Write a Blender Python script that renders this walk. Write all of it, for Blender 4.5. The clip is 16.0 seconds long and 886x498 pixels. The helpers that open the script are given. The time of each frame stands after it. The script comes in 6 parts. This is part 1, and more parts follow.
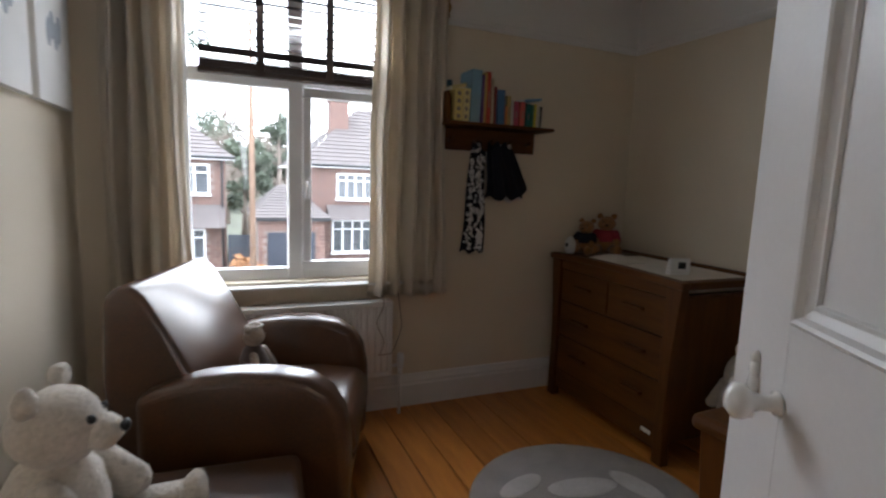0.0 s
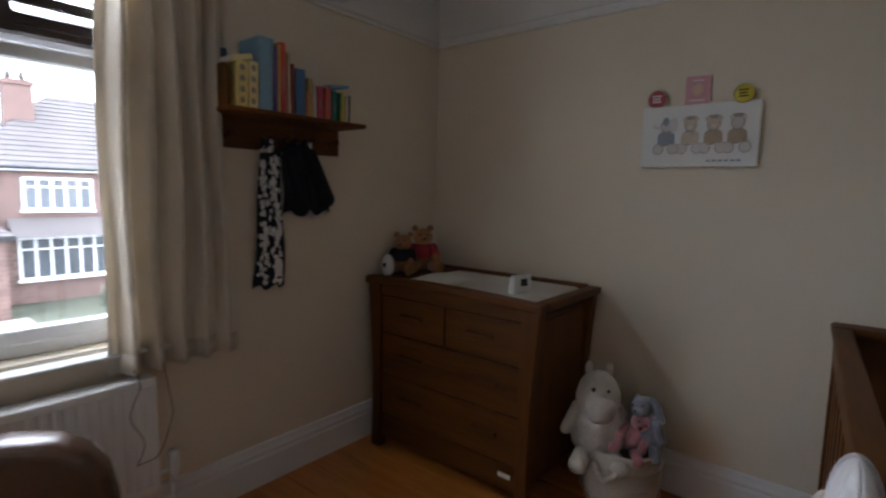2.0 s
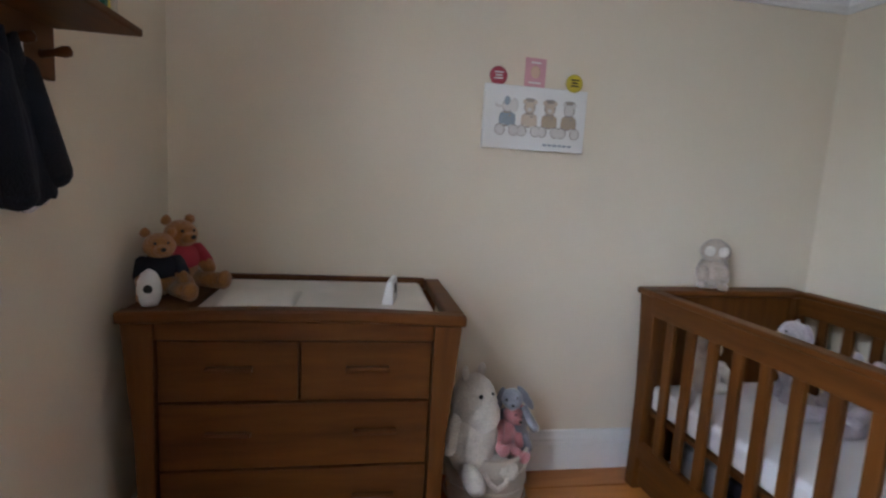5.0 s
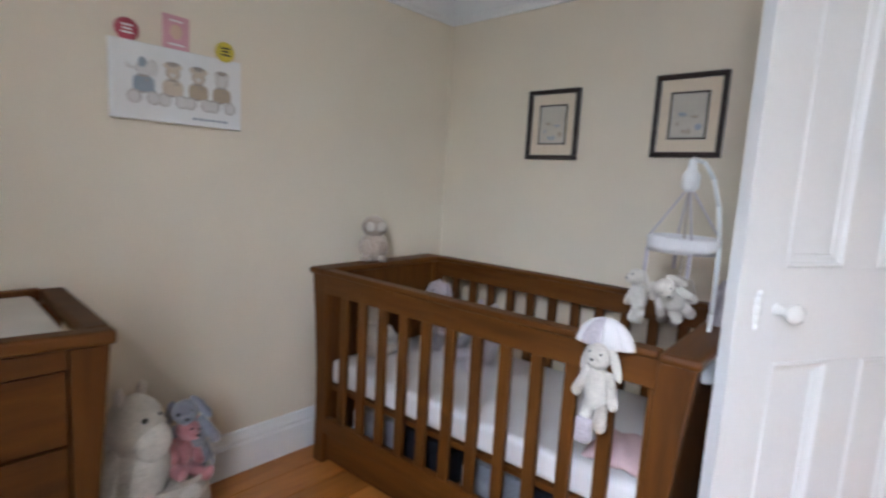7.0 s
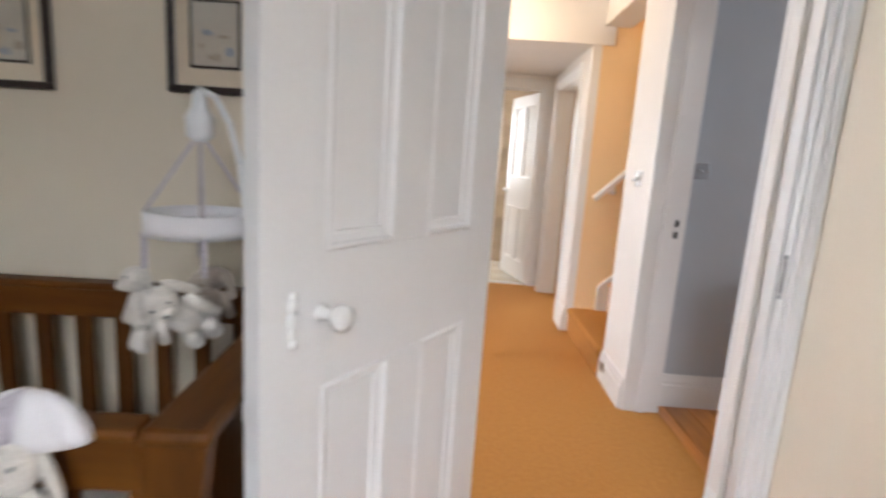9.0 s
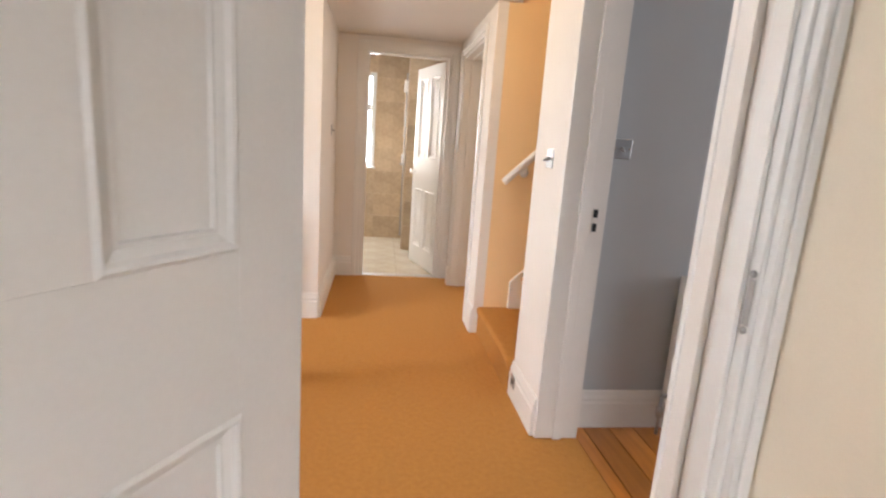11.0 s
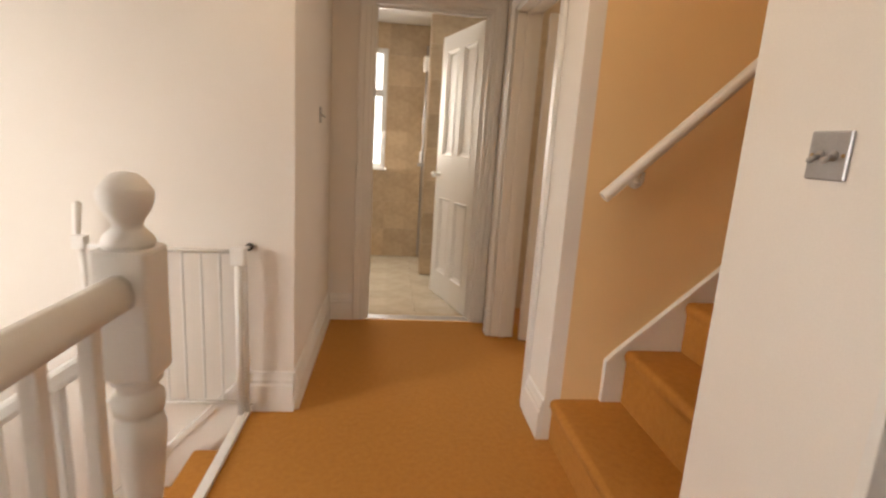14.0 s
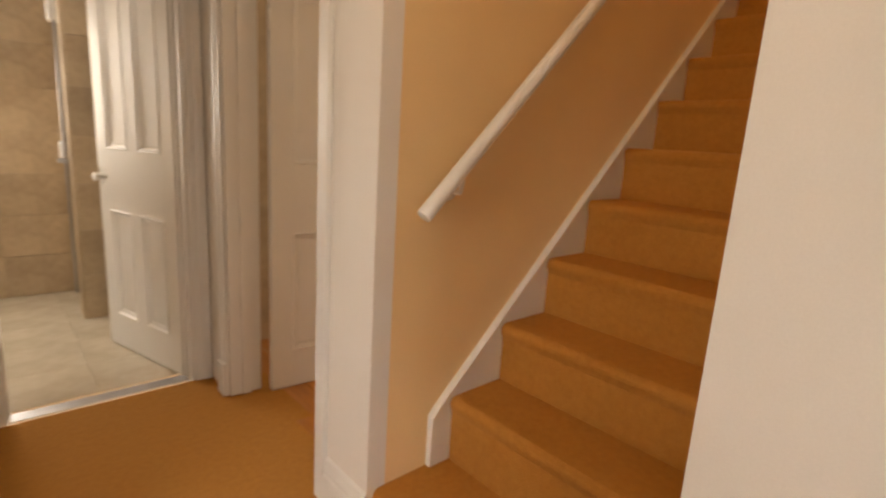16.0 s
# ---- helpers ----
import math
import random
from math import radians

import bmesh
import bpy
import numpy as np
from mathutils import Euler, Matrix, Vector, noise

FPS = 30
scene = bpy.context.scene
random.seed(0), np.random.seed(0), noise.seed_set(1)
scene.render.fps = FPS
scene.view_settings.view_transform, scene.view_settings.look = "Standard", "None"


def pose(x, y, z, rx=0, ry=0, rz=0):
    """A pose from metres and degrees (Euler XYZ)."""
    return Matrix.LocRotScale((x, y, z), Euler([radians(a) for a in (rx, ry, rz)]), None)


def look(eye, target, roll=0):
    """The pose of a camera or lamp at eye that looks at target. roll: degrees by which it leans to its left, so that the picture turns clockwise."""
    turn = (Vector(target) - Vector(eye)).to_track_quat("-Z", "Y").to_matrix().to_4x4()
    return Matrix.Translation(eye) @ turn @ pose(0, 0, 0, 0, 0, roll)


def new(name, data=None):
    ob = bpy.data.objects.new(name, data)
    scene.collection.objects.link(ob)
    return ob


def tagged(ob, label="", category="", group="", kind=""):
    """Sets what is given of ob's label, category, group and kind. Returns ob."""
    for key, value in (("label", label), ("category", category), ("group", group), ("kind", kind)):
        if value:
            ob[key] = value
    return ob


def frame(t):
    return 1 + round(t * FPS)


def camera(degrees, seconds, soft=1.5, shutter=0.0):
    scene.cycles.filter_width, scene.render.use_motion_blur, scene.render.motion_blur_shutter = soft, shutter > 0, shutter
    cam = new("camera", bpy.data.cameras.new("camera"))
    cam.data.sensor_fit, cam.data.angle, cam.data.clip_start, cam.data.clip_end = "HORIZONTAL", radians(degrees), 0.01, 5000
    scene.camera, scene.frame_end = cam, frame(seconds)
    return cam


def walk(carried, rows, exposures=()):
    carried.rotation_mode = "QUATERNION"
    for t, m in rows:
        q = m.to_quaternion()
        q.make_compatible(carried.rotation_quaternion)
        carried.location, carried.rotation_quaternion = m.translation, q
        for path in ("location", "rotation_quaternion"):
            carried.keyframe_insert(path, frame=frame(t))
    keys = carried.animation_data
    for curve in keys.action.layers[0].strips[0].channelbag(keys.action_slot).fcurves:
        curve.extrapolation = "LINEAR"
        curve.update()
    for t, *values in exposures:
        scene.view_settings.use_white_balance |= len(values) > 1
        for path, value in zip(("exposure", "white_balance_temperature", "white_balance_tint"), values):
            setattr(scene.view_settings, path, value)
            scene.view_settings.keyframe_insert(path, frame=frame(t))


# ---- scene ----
cam = camera(82.2, 16.0, soft=2.3, shutter=0.5)
PATH = [
    (0, (0.282, 0.802, 1.3), (1.061, 2.624, 1.037), 2.1),
    (0.5, (0.294, 0.952, 1.289), (1.257, 2.686, 1.035), 2.4),
    (1, (0.311, 1.122, 1.308), (1.468, 2.736, 1.069), 1.5),
    (1.5, (0.337, 1.32, 1.334), (1.674, 2.789, 1.099), 0.6),
    (2, (0.39, 1.497, 1.323), (1.932, 2.751, 1.099), 1.3),
    (2.5, (0.405, 1.725, 1.34), (2.125, 2.731, 1.17), 1.9),
    (3, (0.442, 1.923, 1.331), (2.286, 2.687, 1.196), 1.7),
    (4.2, (0.69, 2.41, 1.318), (2.66, 2.49, 1.11), 2.6),
    (5.5, (0.611, 2.876, 1.298), (2.493, 2.257, 1.025), 3.6),
    (6, (0.619, 2.896, 1.294), (2.366, 1.955, 1.04), 3.6),
    (6.5, (0.671, 2.838, 1.303), (2.244, 1.632, 1.032), 3.0),
    (7, (0.728, 2.762, 1.301), (2.072, 1.306, 1.035), 3.3),
    (7.5, (0.766, 2.664, 1.317), (1.829, 0.992, 1.04), 2.7),
    (8, (0.773, 2.518, 1.328), (1.531, 0.693, 1.022), 1.5),
    (8.5, (0.776, 2.315, 1.32), (1.19, 0.385, 1.002), 2.5),
    (9, (0.73, 2.106, 1.309), (0.767, 0.137, 0.96), 3.8),
    (9.5, (0.662, 1.982, 1.294), (0.403, 0.03, 0.943), 4.5),
    (12, (0.359, 1.012, 1.301), (0.134, -0.93, 0.879), 2.9),
    (12.5, (0.3, 0.735, 1.298), (0.328, -1.222, 0.886), 3.9),
    (13, (0.342, 0.503, 1.274), (0.408, -1.46, 0.895), 4.0),
    (13.5, (0.425, 0.279, 1.266), (0.38, -1.681, 0.87), 4.2),
    (14, (0.497, 0.084, 1.251), (0.282, -1.862, 0.843), 3.7),
    (14.5, (0.511, -0.157, 1.278), (0.067, -2.058, 0.84), 2.8),
    (15, (0.513, -0.359, 1.273), (-0.205, -2.173, 0.834), 3.0),
    (15.5, (0.587, -0.539, 1.286), (-0.452, -2.193, 0.858), 3.3),
    (16, (0.609, -0.699, 1.293), (-0.711, -2.146, 0.888), 3.6),
]
EXPOSURE = [(0.0, -0.36, 5900, 10), (1.0, -0.3, 5800, 10), (2.0, -0.2, 5600, 10), (3.0, 0.55, 5400, 10), (5.5, 1.06, 5350, 10), (7.0, 1.18, 5500, 10), (8.0, 1.0, 5650, 10), (9.0, 0.85, 6000, 10),
            (9.5, 0.9, 6000, 10), (12.0, 0.62, 6800, 12), (13.0, 0.4, 6900, 12), (14.0, 0.12, 7600, 13), (15.5, 0.02, 8400, 15), (16.0, 0.02, 8300, 14)]
walk(cam, [(t, look(eye, target, roll)) for t, eye, target, roll in PATH], EXPOSURE)

# ---- world and light: an overcast winter day ----
world = bpy.data.worlds.new("overcast_sky")
world.use_nodes = True
scene.world = world
wn = world.node_tree.nodes
wl = world.node_tree.links
sky = wn.new("ShaderNodeTexSky")
sky.sky_type = 'NISHITA'
sky.sun_disc = False
sky.sun_elevation, sky.sun_rotation = radians(29), radians(36)
sky.air_density, sky.dust_density = 1.0, 4.0
cloud = wn.new("ShaderNodeMix")
cloud.data_type = 'RGBA'
cloud.inputs[0].default_value = 0.75
cloud.inputs[7].default_value = (96.0, 98.5, 102.0, 1)
wl.new(sky.outputs[0], cloud.inputs[6])
wl.new(cloud.outputs[2], wn["Background"].inputs[0])
wn["Background"].inputs[1].default_value = 0.13
SUN_DIR = Vector((math.sin(radians(36)) * math.cos(radians(29)), math.cos(radians(36)) * math.cos(radians(29)), math.sin(radians(29))))
sun = new("sun", bpy.data.lights.new("sun", 'SUN'))
sun.data.energy, sun.data.angle, sun.data.color = 1.5, radians(40), (1, 0.98, 0.95)
sun.matrix_world = look((0, 0, 20), Vector((0, 0, 20)) - SUN_DIR)


def area_lamp(name, eye, target, width, height, watts, colour):
    ob = new(name, bpy.data.lights.new(name, 'AREA'))
    ob.data.shape, ob.data.size, ob.data.size_y = 'RECTANGLE', width, height
    ob.data.energy, ob.data.color = watts, colour
    ob.matrix_world = look(eye, target)
    return ob


area_lamp("back_room_daylight", (-2.9, -2.9, 1.5), (-0.5, -2.9, 1.2), 0.9, 1.2, 14, (1, 0.98, 0.95))
# skylight in the nursery window, behind the lowered blind
area_lamp("nursery_window_daylight", (0.61, 3.546, 2.03), (0.78, 2.1, 0.75), 0.80, 0.36, 17, (0.97, 0.99, 1.0))
# daylight of the stairwell window that stays out of view
area_lamp("stair_window_daylight", (2.92, -0.92, 1.31), (1.4, -2.1, 0.6), 0.6, 1.6, 8, (1, 0.98, 0.96))
# added fill for the grey room; its window is assumed and not built
area_lamp("grey_room_daylight", (-2.9, 0.0, 1.4), (-1.0, 0.0, 1.2), 0.9, 1.2, 13, (0.93, 0.96, 1))
area_lamp("bathroom_daylight", (0.78, -5.3, 1.5), (0.5, -4.0, 1.0), 0.4, 1.0, 16, (1, 0.99, 0.96))


def point_fill(name, place, watts, radius, colour):
    ob = new(name, bpy.data.lights.new(name, 'POINT'))
    ob.data.energy, ob.data.shadow_soft_size, ob.data.color = watts, radius, colour
    ob.location = place


# added warm fill over the landing; no lamp is seen there
point_fill("landing_bulb", (0.45, -1.40, 2.20), 8.0, 0.12, (1, 0.73, 0.45))
# invented warm fill that brightens the attic stair wall, without a real bulb
point_fill("upper_stair_bulb", (-1.1, -1.12, 3.2), 7.5, 0.1, (1, 0.60, 0.26))

# ---- materials ----


def material(name, colour, rough=0.6, metal=0.0, vary=0.06, scale=6.0, grain=60.0, bump=0.05, stretch=(1, 1, 1), second=None,
             sheen=0.0, coat=0.0, random=0.0, distance=0.004):
    """A surface with broad patches, fine grain and relief."""
    m = bpy.data.materials.new(name)
    m.use_nodes = True
    n, l = m.node_tree.nodes, m.node_tree.links
    b = n["Principled BSDF"]
    b.inputs["Roughness"].default_value = rough
    b.inputs["Metallic"].default_value = metal
    b.inputs["Sheen Weight"].default_value = sheen
    b.inputs["Coat Weight"].default_value = coat
    b.inputs["Coat Roughness"].default_value = 0.25
    co = n.new("ShaderNodeTexCoord")
    mp = n.new("ShaderNodeMapping")
    mp.inputs["Scale"].default_value = stretch
    l.new(co.outputs["Object"], mp.inputs[0])
    big, fine = n.new("ShaderNodeTexNoise"), n.new("ShaderNodeTexNoise")
    for node, sc, det in ((big, scale, 3), (fine, grain, 4)):
        node.inputs["Scale"].default_value = sc
        node.inputs["Detail"].default_value = det
        l.new(mp.outputs[0], node.inputs["Vector"])
    add = n.new("ShaderNodeMath")
    add.operation = 'MULTIPLY_ADD'
    add.inputs[1].default_value = 0.45
    l.new(fine.outputs[0], add.inputs[0])
    half = n.new("ShaderNodeMath")
    half.operation = 'MULTIPLY'
    half.inputs[1].default_value = 0.55
    l.new(big.outputs[0], half.inputs[0])
    l.new(half.outputs[0], add.inputs[2])
    ramp = n.new("ShaderNodeValToRGB")
    dark = second or tuple(c * (1 - vary * 2.2) for c in colour)
    light = colour if second else tuple(min(1, c * (1 + vary)) for c in colour)
    ramp.color_ramp.elements[0].position, ramp.color_ramp.elements[0].color = 0.32, (*dark, 1)
    ramp.color_ramp.elements[1].position, ramp.color_ramp.elements[1].color = 0.66, (*light, 1)
    l.new(add.outputs[0], ramp.inputs[0])
    out = ramp.outputs[0]
    if random:
        info = n.new("ShaderNodeObjectInfo")
        hsv = n.new("ShaderNodeHueSaturation")
        val = n.new("ShaderNodeMapRange")
        val.inputs[3].default_value, val.inputs[4].default_value = 1 - random, 1 + random
        l.new(info.outputs["Random"], val.inputs[0])
        l.new(val.outputs[0], hsv.inputs["Value"])
        l.new(out, hsv.inputs["Color"])
        out = hsv.outputs[0]
    l.new(out, b.inputs["Base Color"])
    bp = n.new("ShaderNodeBump")
    bp.inputs["Strength"].default_value = min(1, bump * 4)
    bp.inputs["Distance"].default_value = distance
    l.new(fine.outputs[0], bp.inputs["Height"])
    l.new(bp.outputs[0], b.inputs["Normal"])
    return m


def glass_material(name, tint=(1, 1, 1), rough=0.0):
    m = bpy.data.materials.new(name)
    m.use_nodes = True
    n, l = m.node_tree.nodes, m.node_tree.links
    n.remove(n["Principled BSDF"])
    clear, gloss, mix = n.new("ShaderNodeBsdfTransparent"), n.new("ShaderNodeBsdfGlossy"), n.new("ShaderNodeMixShader")
    clear.inputs[0].default_value = (*tint, 1)
    gloss.inputs["Roughness"].default_value = 0.02
    mix.inputs[0].default_value = 0.03
    l.new(clear.outputs[0], mix.inputs[1])
    l.new(gloss.outputs[0], mix.inputs[2])
    l.new(mix.outputs[0], n["Material Output"].inputs[0])
    return m


def glow_material(name, colour, strength):
    m = bpy.data.materials.new(name)
    m.use_nodes = True
    b = m.node_tree.nodes["Principled BSDF"]
    b.inputs["Base Color"].default_value = (*colour, 1)
    b.inputs["Emission Color"].default_value = (*colour, 1)
    b.inputs["Emission Strength"].default_value = strength
    return m


WALL = material("cream_wall_paint", (0.765, 0.677, 0.54), 0.75, vary=0.02, scale=2.5, grain=220, bump=0.03)
FRIEZE = material("white_ceiling_paint", (0.80, 0.79, 0.77), 0.8, vary=0.02, scale=2, grain=180, bump=0.03)
HALL = material("warm_white_wall_paint", (0.79, 0.755, 0.72), 0.75, vary=0.02, scale=2, grain=200, bump=0.03)
GREY = material("blue_grey_wall_paint", (0.45, 0.475, 0.505), 0.75, vary=0.02, scale=2, grain=200, bump=0.03)
# cream stair paint turned orange: warm lamplight is put into its colour
STAIRPAINT_WARMLIT = material("cream_stair_paint_warm_lit", (0.86, 0.62, 0.34), 0.7, vary=0.03, scale=2, grain=200, bump=0.03)
GLOSS = material("white_gloss_paint", (0.78, 0.77, 0.755), 0.38, vary=0.015, scale=5, grain=120, bump=0.004)
UPVC = material("white_plastic_frame", (0.82, 0.83, 0.84), 0.3, vary=0.01, scale=5, grain=60, bump=0.005)
BOARD = material("varnished_pine_boards", (0.58, 0.225, 0.042), 0.34, second=(0.36, 0.122, 0.020), scale=2.2, grain=6, bump=0.02, stretch=(5, 0.6, 5), random=0.2, coat=0.3)
for pine in (BOARD,):
    pn, pl = pine.node_tree.nodes, pine.node_tree.links
    place, stretch, shift, seed = pn.new("ShaderNodeTexCoord"), pn.new("ShaderNodeMapping"), pn.new("ShaderNodeVectorMath"), pn.new("ShaderNodeObjectInfo")
    stretch.inputs["Scale"].default_value = (4.6, 1.5, 1.0)
    spread = pn.new("ShaderNodeMath")
    spread.operation = 'MULTIPLY'
    spread.inputs[1].default_value = 37.0
    knots, near, stain = pn.new("ShaderNodeTexVoronoi"), pn.new("ShaderNodeMapRange"), pn.new("ShaderNodeMix")
    knots.inputs["Scale"].default_value = 1.0
    near.inputs[1].default_value, near.inputs[2].default_value, near.inputs[3].default_value, near.inputs[4].default_value = 0.035, 0.09, 0.85, 0.0
    stain.data_type = 'RGBA'
    stain.inputs[7].default_value = (0.085, 0.026, 0.007, 1)
    was = pn["Principled BSDF"].inputs["Base Color"].links[0].from_socket
    pl.new(place.outputs["Object"], stretch.inputs[0])
    pl.new(seed.outputs["Random"], spread.inputs[0])
    pl.new(stretch.outputs[0], shift.inputs[0])
    pl.new(spread.outputs[0], shift.inputs[1])
    pl.new(shift.outputs[0], knots.inputs["Vector"])
    pl.new(knots.outputs["Distance"], near.inputs[0])
    pl.new(near.outputs[0], stain.inputs[0])
    pl.new(was, stain.inputs[6])
    pl.new(stain.outputs[2], pn["Principled BSDF"].inputs["Base Color"])
OAK = material("dark_oak_stain", (0.135, 0.046, 0.005), 0.5, second=(0.068, 0.022, 0.0025), scale=1.6, grain=6, bump=0.02, stretch=(7, 0.8, 7))
OAKX = material("dark_oak_stain_lengthwise", (0.135, 0.046, 0.005), 0.5, second=(0.068, 0.022, 0.0025), scale=1.6, grain=6, bump=0.02, stretch=(0.8, 7, 7))
OAKZ = material("dark_oak_stain_upright", (0.135, 0.046, 0.005), 0.5, second=(0.068, 0.022, 0.0025), scale=1.6, grain=6, bump=0.02, stretch=(7, 7, 0.8))
LEATHER = material("brown_leather", (0.105, 0.038, 0.009), 0.42, second=(0.045, 0.016, 0.004), scale=4, grain=150, bump=0.03, coat=0.75)
CARPET = material("tan_wool_carpet", (0.55, 0.246, 0.048), 0.95, second=(0.465, 0.196, 0.036), scale=42, grain=190, bump=0.3, sheen=0.0, distance=0.006)
TRAVERTINE = material("travertine_tile", (0.54, 0.42, 0.28), 0.35, second=(0.38, 0.28, 0.18), scale=4, grain=22, bump=0.03, random=0.12)
TRAVFLOOR = material("polished_travertine_floor", (0.64, 0.58, 0.47), 0.16, second=(0.52, 0.45, 0.35), scale=2.5, grain=10, bump=0.0, random=0.02)
for wood in (OAK, OAKX, OAKZ):
    wood.node_tree.nodes["Principled BSDF"].inputs["Specular IOR Level"].default_value = 0.28
LEATHER.node_tree.nodes["Principled BSDF"].inputs["Coat Roughness"].default_value = 0.22
LEATHER.node_tree.nodes["Principled BSDF"].inputs["Coat IOR"].default_value = 1.7
GLASS = glass_material("clear_glass")
# the pane's own emission stands in for daylight behind frosted glass
FROST = glow_material("frosted_glass_daylight_glow", (0.9, 0.95, 1.0), 2.2)
CURTAIN = material("cream_linen_curtain", (0.79, 0.72, 0.61), 0.85, vary=0.06, scale=4, grain=320, bump=0.2, sheen=0.2)
for node_links in (CURTAIN.node_tree,):
    thin = node_links.nodes.new("ShaderNodeBsdfTranslucent")
    thin.inputs[0].default_value = (0.76, 0.68, 0.56, 1)
    both = node_links.nodes.new("ShaderNodeMixShader")
    both.inputs[0].default_value = 0.30
    node_links.links.new(node_links.nodes["Principled BSDF"].outputs[0], both.inputs[1])
    node_links.links.new(thin.outputs[0], both.inputs[2])
    node_links.links.new(both.outputs[0], node_links.nodes["Material Output"].inputs[0])
BLIND = material("dark_wood_blind", (0.045, 0.026, 0.018), 0.45, vary=0.2, scale=4, grain=40, bump=0.03, stretch=(1, 8, 8))
STEEL = material("brushed_steel", (0.42, 0.42, 0.43), 0.35, 0.9, vary=0.05, scale=20, grain=200, bump=0.02)
BRASS = material("worn_brass", (0.40, 0.27, 0.12), 0.35, 0.9, vary=0.1, scale=20, grain=100, bump=0.02)
BLACK = material("black_plastic", (0.012, 0.012, 0.014), 0.4, vary=0.1, scale=20, grain=100, bump=0.02)
WHITEPL = material("white_plastic", (0.80, 0.80, 0.79), 0.35, vary=0.02, scale=20, grain=90, bump=0.01)
PORCELAIN = material("white_porcelain", (0.84, 0.83, 0.80), 0.12, vary=0.01, scale=10, grain=40, bump=0.005)
SHEET = material("white_cotton_sheet", (0.78, 0.75, 0.75), 0.9, vary=0.03, scale=6, grain=300, bump=0.15)
MATFABRIC = material("cream_towelling", (0.76, 0.71, 0.63), 0.95, vary=0.06, scale=6, grain=260, bump=0.25)
PLUSH_W = material("ivory_plush", (0.72, 0.66, 0.58), 0.95, vary=0.12, scale=12, grain=130, bump=0.5, sheen=0.4, distance=0.008)
PLUSH_P = material("pink_plush", (0.58, 0.24, 0.25), 0.95, vary=0.14, scale=12, grain=130, bump=0.5, sheen=0.4, distance=0.008)
PLUSH_G = material("grey_plush", (0.30, 0.31, 0.36), 0.95, vary=0.14, scale=12, grain=130, bump=0.5, sheen=0.4, distance=0.008)
PLUSH_B = material("golden_brown_plush", (0.44, 0.19, 0.045), 0.95, vary=0.2, scale=14, grain=130, bump=0.5, sheen=0.4, distance=0.008)
PLUSH_T = material("beige_plush", (0.50, 0.41, 0.33), 0.95, vary=0.14, scale=12, grain=130, bump=0.5, sheen=0.4, distance=0.008)
PLUSH_L = material("lilac_plush", (0.55, 0.49, 0.53), 0.95, vary=0.12, scale=12, grain=130, bump=0.5, sheen=0.4, distance=0.008)
NAVY = material("navy_cloth", (0.007, 0.009, 0.020), 0.9, vary=0.15, scale=8, grain=200, bump=0.2)
REDCLOTH = material("red_cloth", (0.40, 0.03, 0.05), 0.85, vary=0.1, scale=8, grain=200, bump=0.2)
RUG = material("grey_wool_rug", (0.40, 0.36, 0.33), 0.95, vary=0.12, scale=7, grain=160, bump=0.6, sheen=0.3, distance=0.008)
RUGPALE = material("pale_wool_rug", (0.64, 0.60, 0.56), 0.95, vary=0.12, scale=7, grain=160, bump=0.6, sheen=0.3, distance=0.008)
WICKER = material("cream_canvas_basket", (0.58, 0.52, 0.44), 0.9, vary=0.08, scale=9, grain=160, bump=0.3)
FRAMEDARK = material("dark_brown_frame", (0.025, 0.014, 0.012), 0.35, vary=0.2, scale=9, grain=60, bump=0.03)
MOUNT = material("ivory_mount_card", (0.76, 0.65, 0.50), 0.85, vary=0.02, scale=6, grain=200, bump=0.02)
PAPER = material("white_canvas", (0.80, 0.79, 0.77), 0.85, vary=0.02, scale=6, grain=240, bump=0.06)
BRICK = material("red_brick", (0.21, 0.098, 0.072), 0.9, second=(0.14, 0.066, 0.05), scale=1.5, grain=12, bump=0.2)
ROOF = material("brown_roof_tiles", (0.125, 0.108, 0.103), 0.85, second=(0.085, 0.073, 0.07), scale=1, grain=9, bump=0.3)
TARMAC = material("tarmac", (0.055, 0.055, 0.056), 0.9, vary=0.15, scale=0.5, grain=30, bump=0.2)
GRASSY = material("winter_lawn", (0.085, 0.09, 0.06), 0.95, vary=0.25, scale=0.7, grain=12, bump=0.4)
LEAF = material("evergreen_leaves", (0.095, 0.115, 0.08), 0.8, vary=0.3, scale=1, grain=8, bump=0.2)
TWIG = material("bare_winter_twigs", (0.22, 0.18, 0.15), 0.9, vary=0.2, scale=2, grain=20, bump=0.2)
RUSSET = material("russet_beech_hedge", (0.33, 0.165, 0.075), 0.9, vary=0.25, scale=3, grain=20, bump=0.3)
SLATEBLUE = material("dark_blue_garage_paint", (0.020, 0.026, 0.040), 0.5, vary=0.06, scale=3, grain=30, bump=0.02)
POLEWOOD = material("weathered_pole_wood", (0.20, 0.13, 0.09), 0.9, vary=0.15, scale=3, grain=30, bump=0.2)
DARKGLASS = material("distant_window_glass", (0.07, 0.077, 0.085), 0.12, vary=0.2, scale=1, grain=6, bump=0.0)


def plain(name, colour, rough=0.7):
    return material(name, colour, rough, vary=0.05, scale=14, grain=120, bump=0.03)


# ---- geometry helpers ----


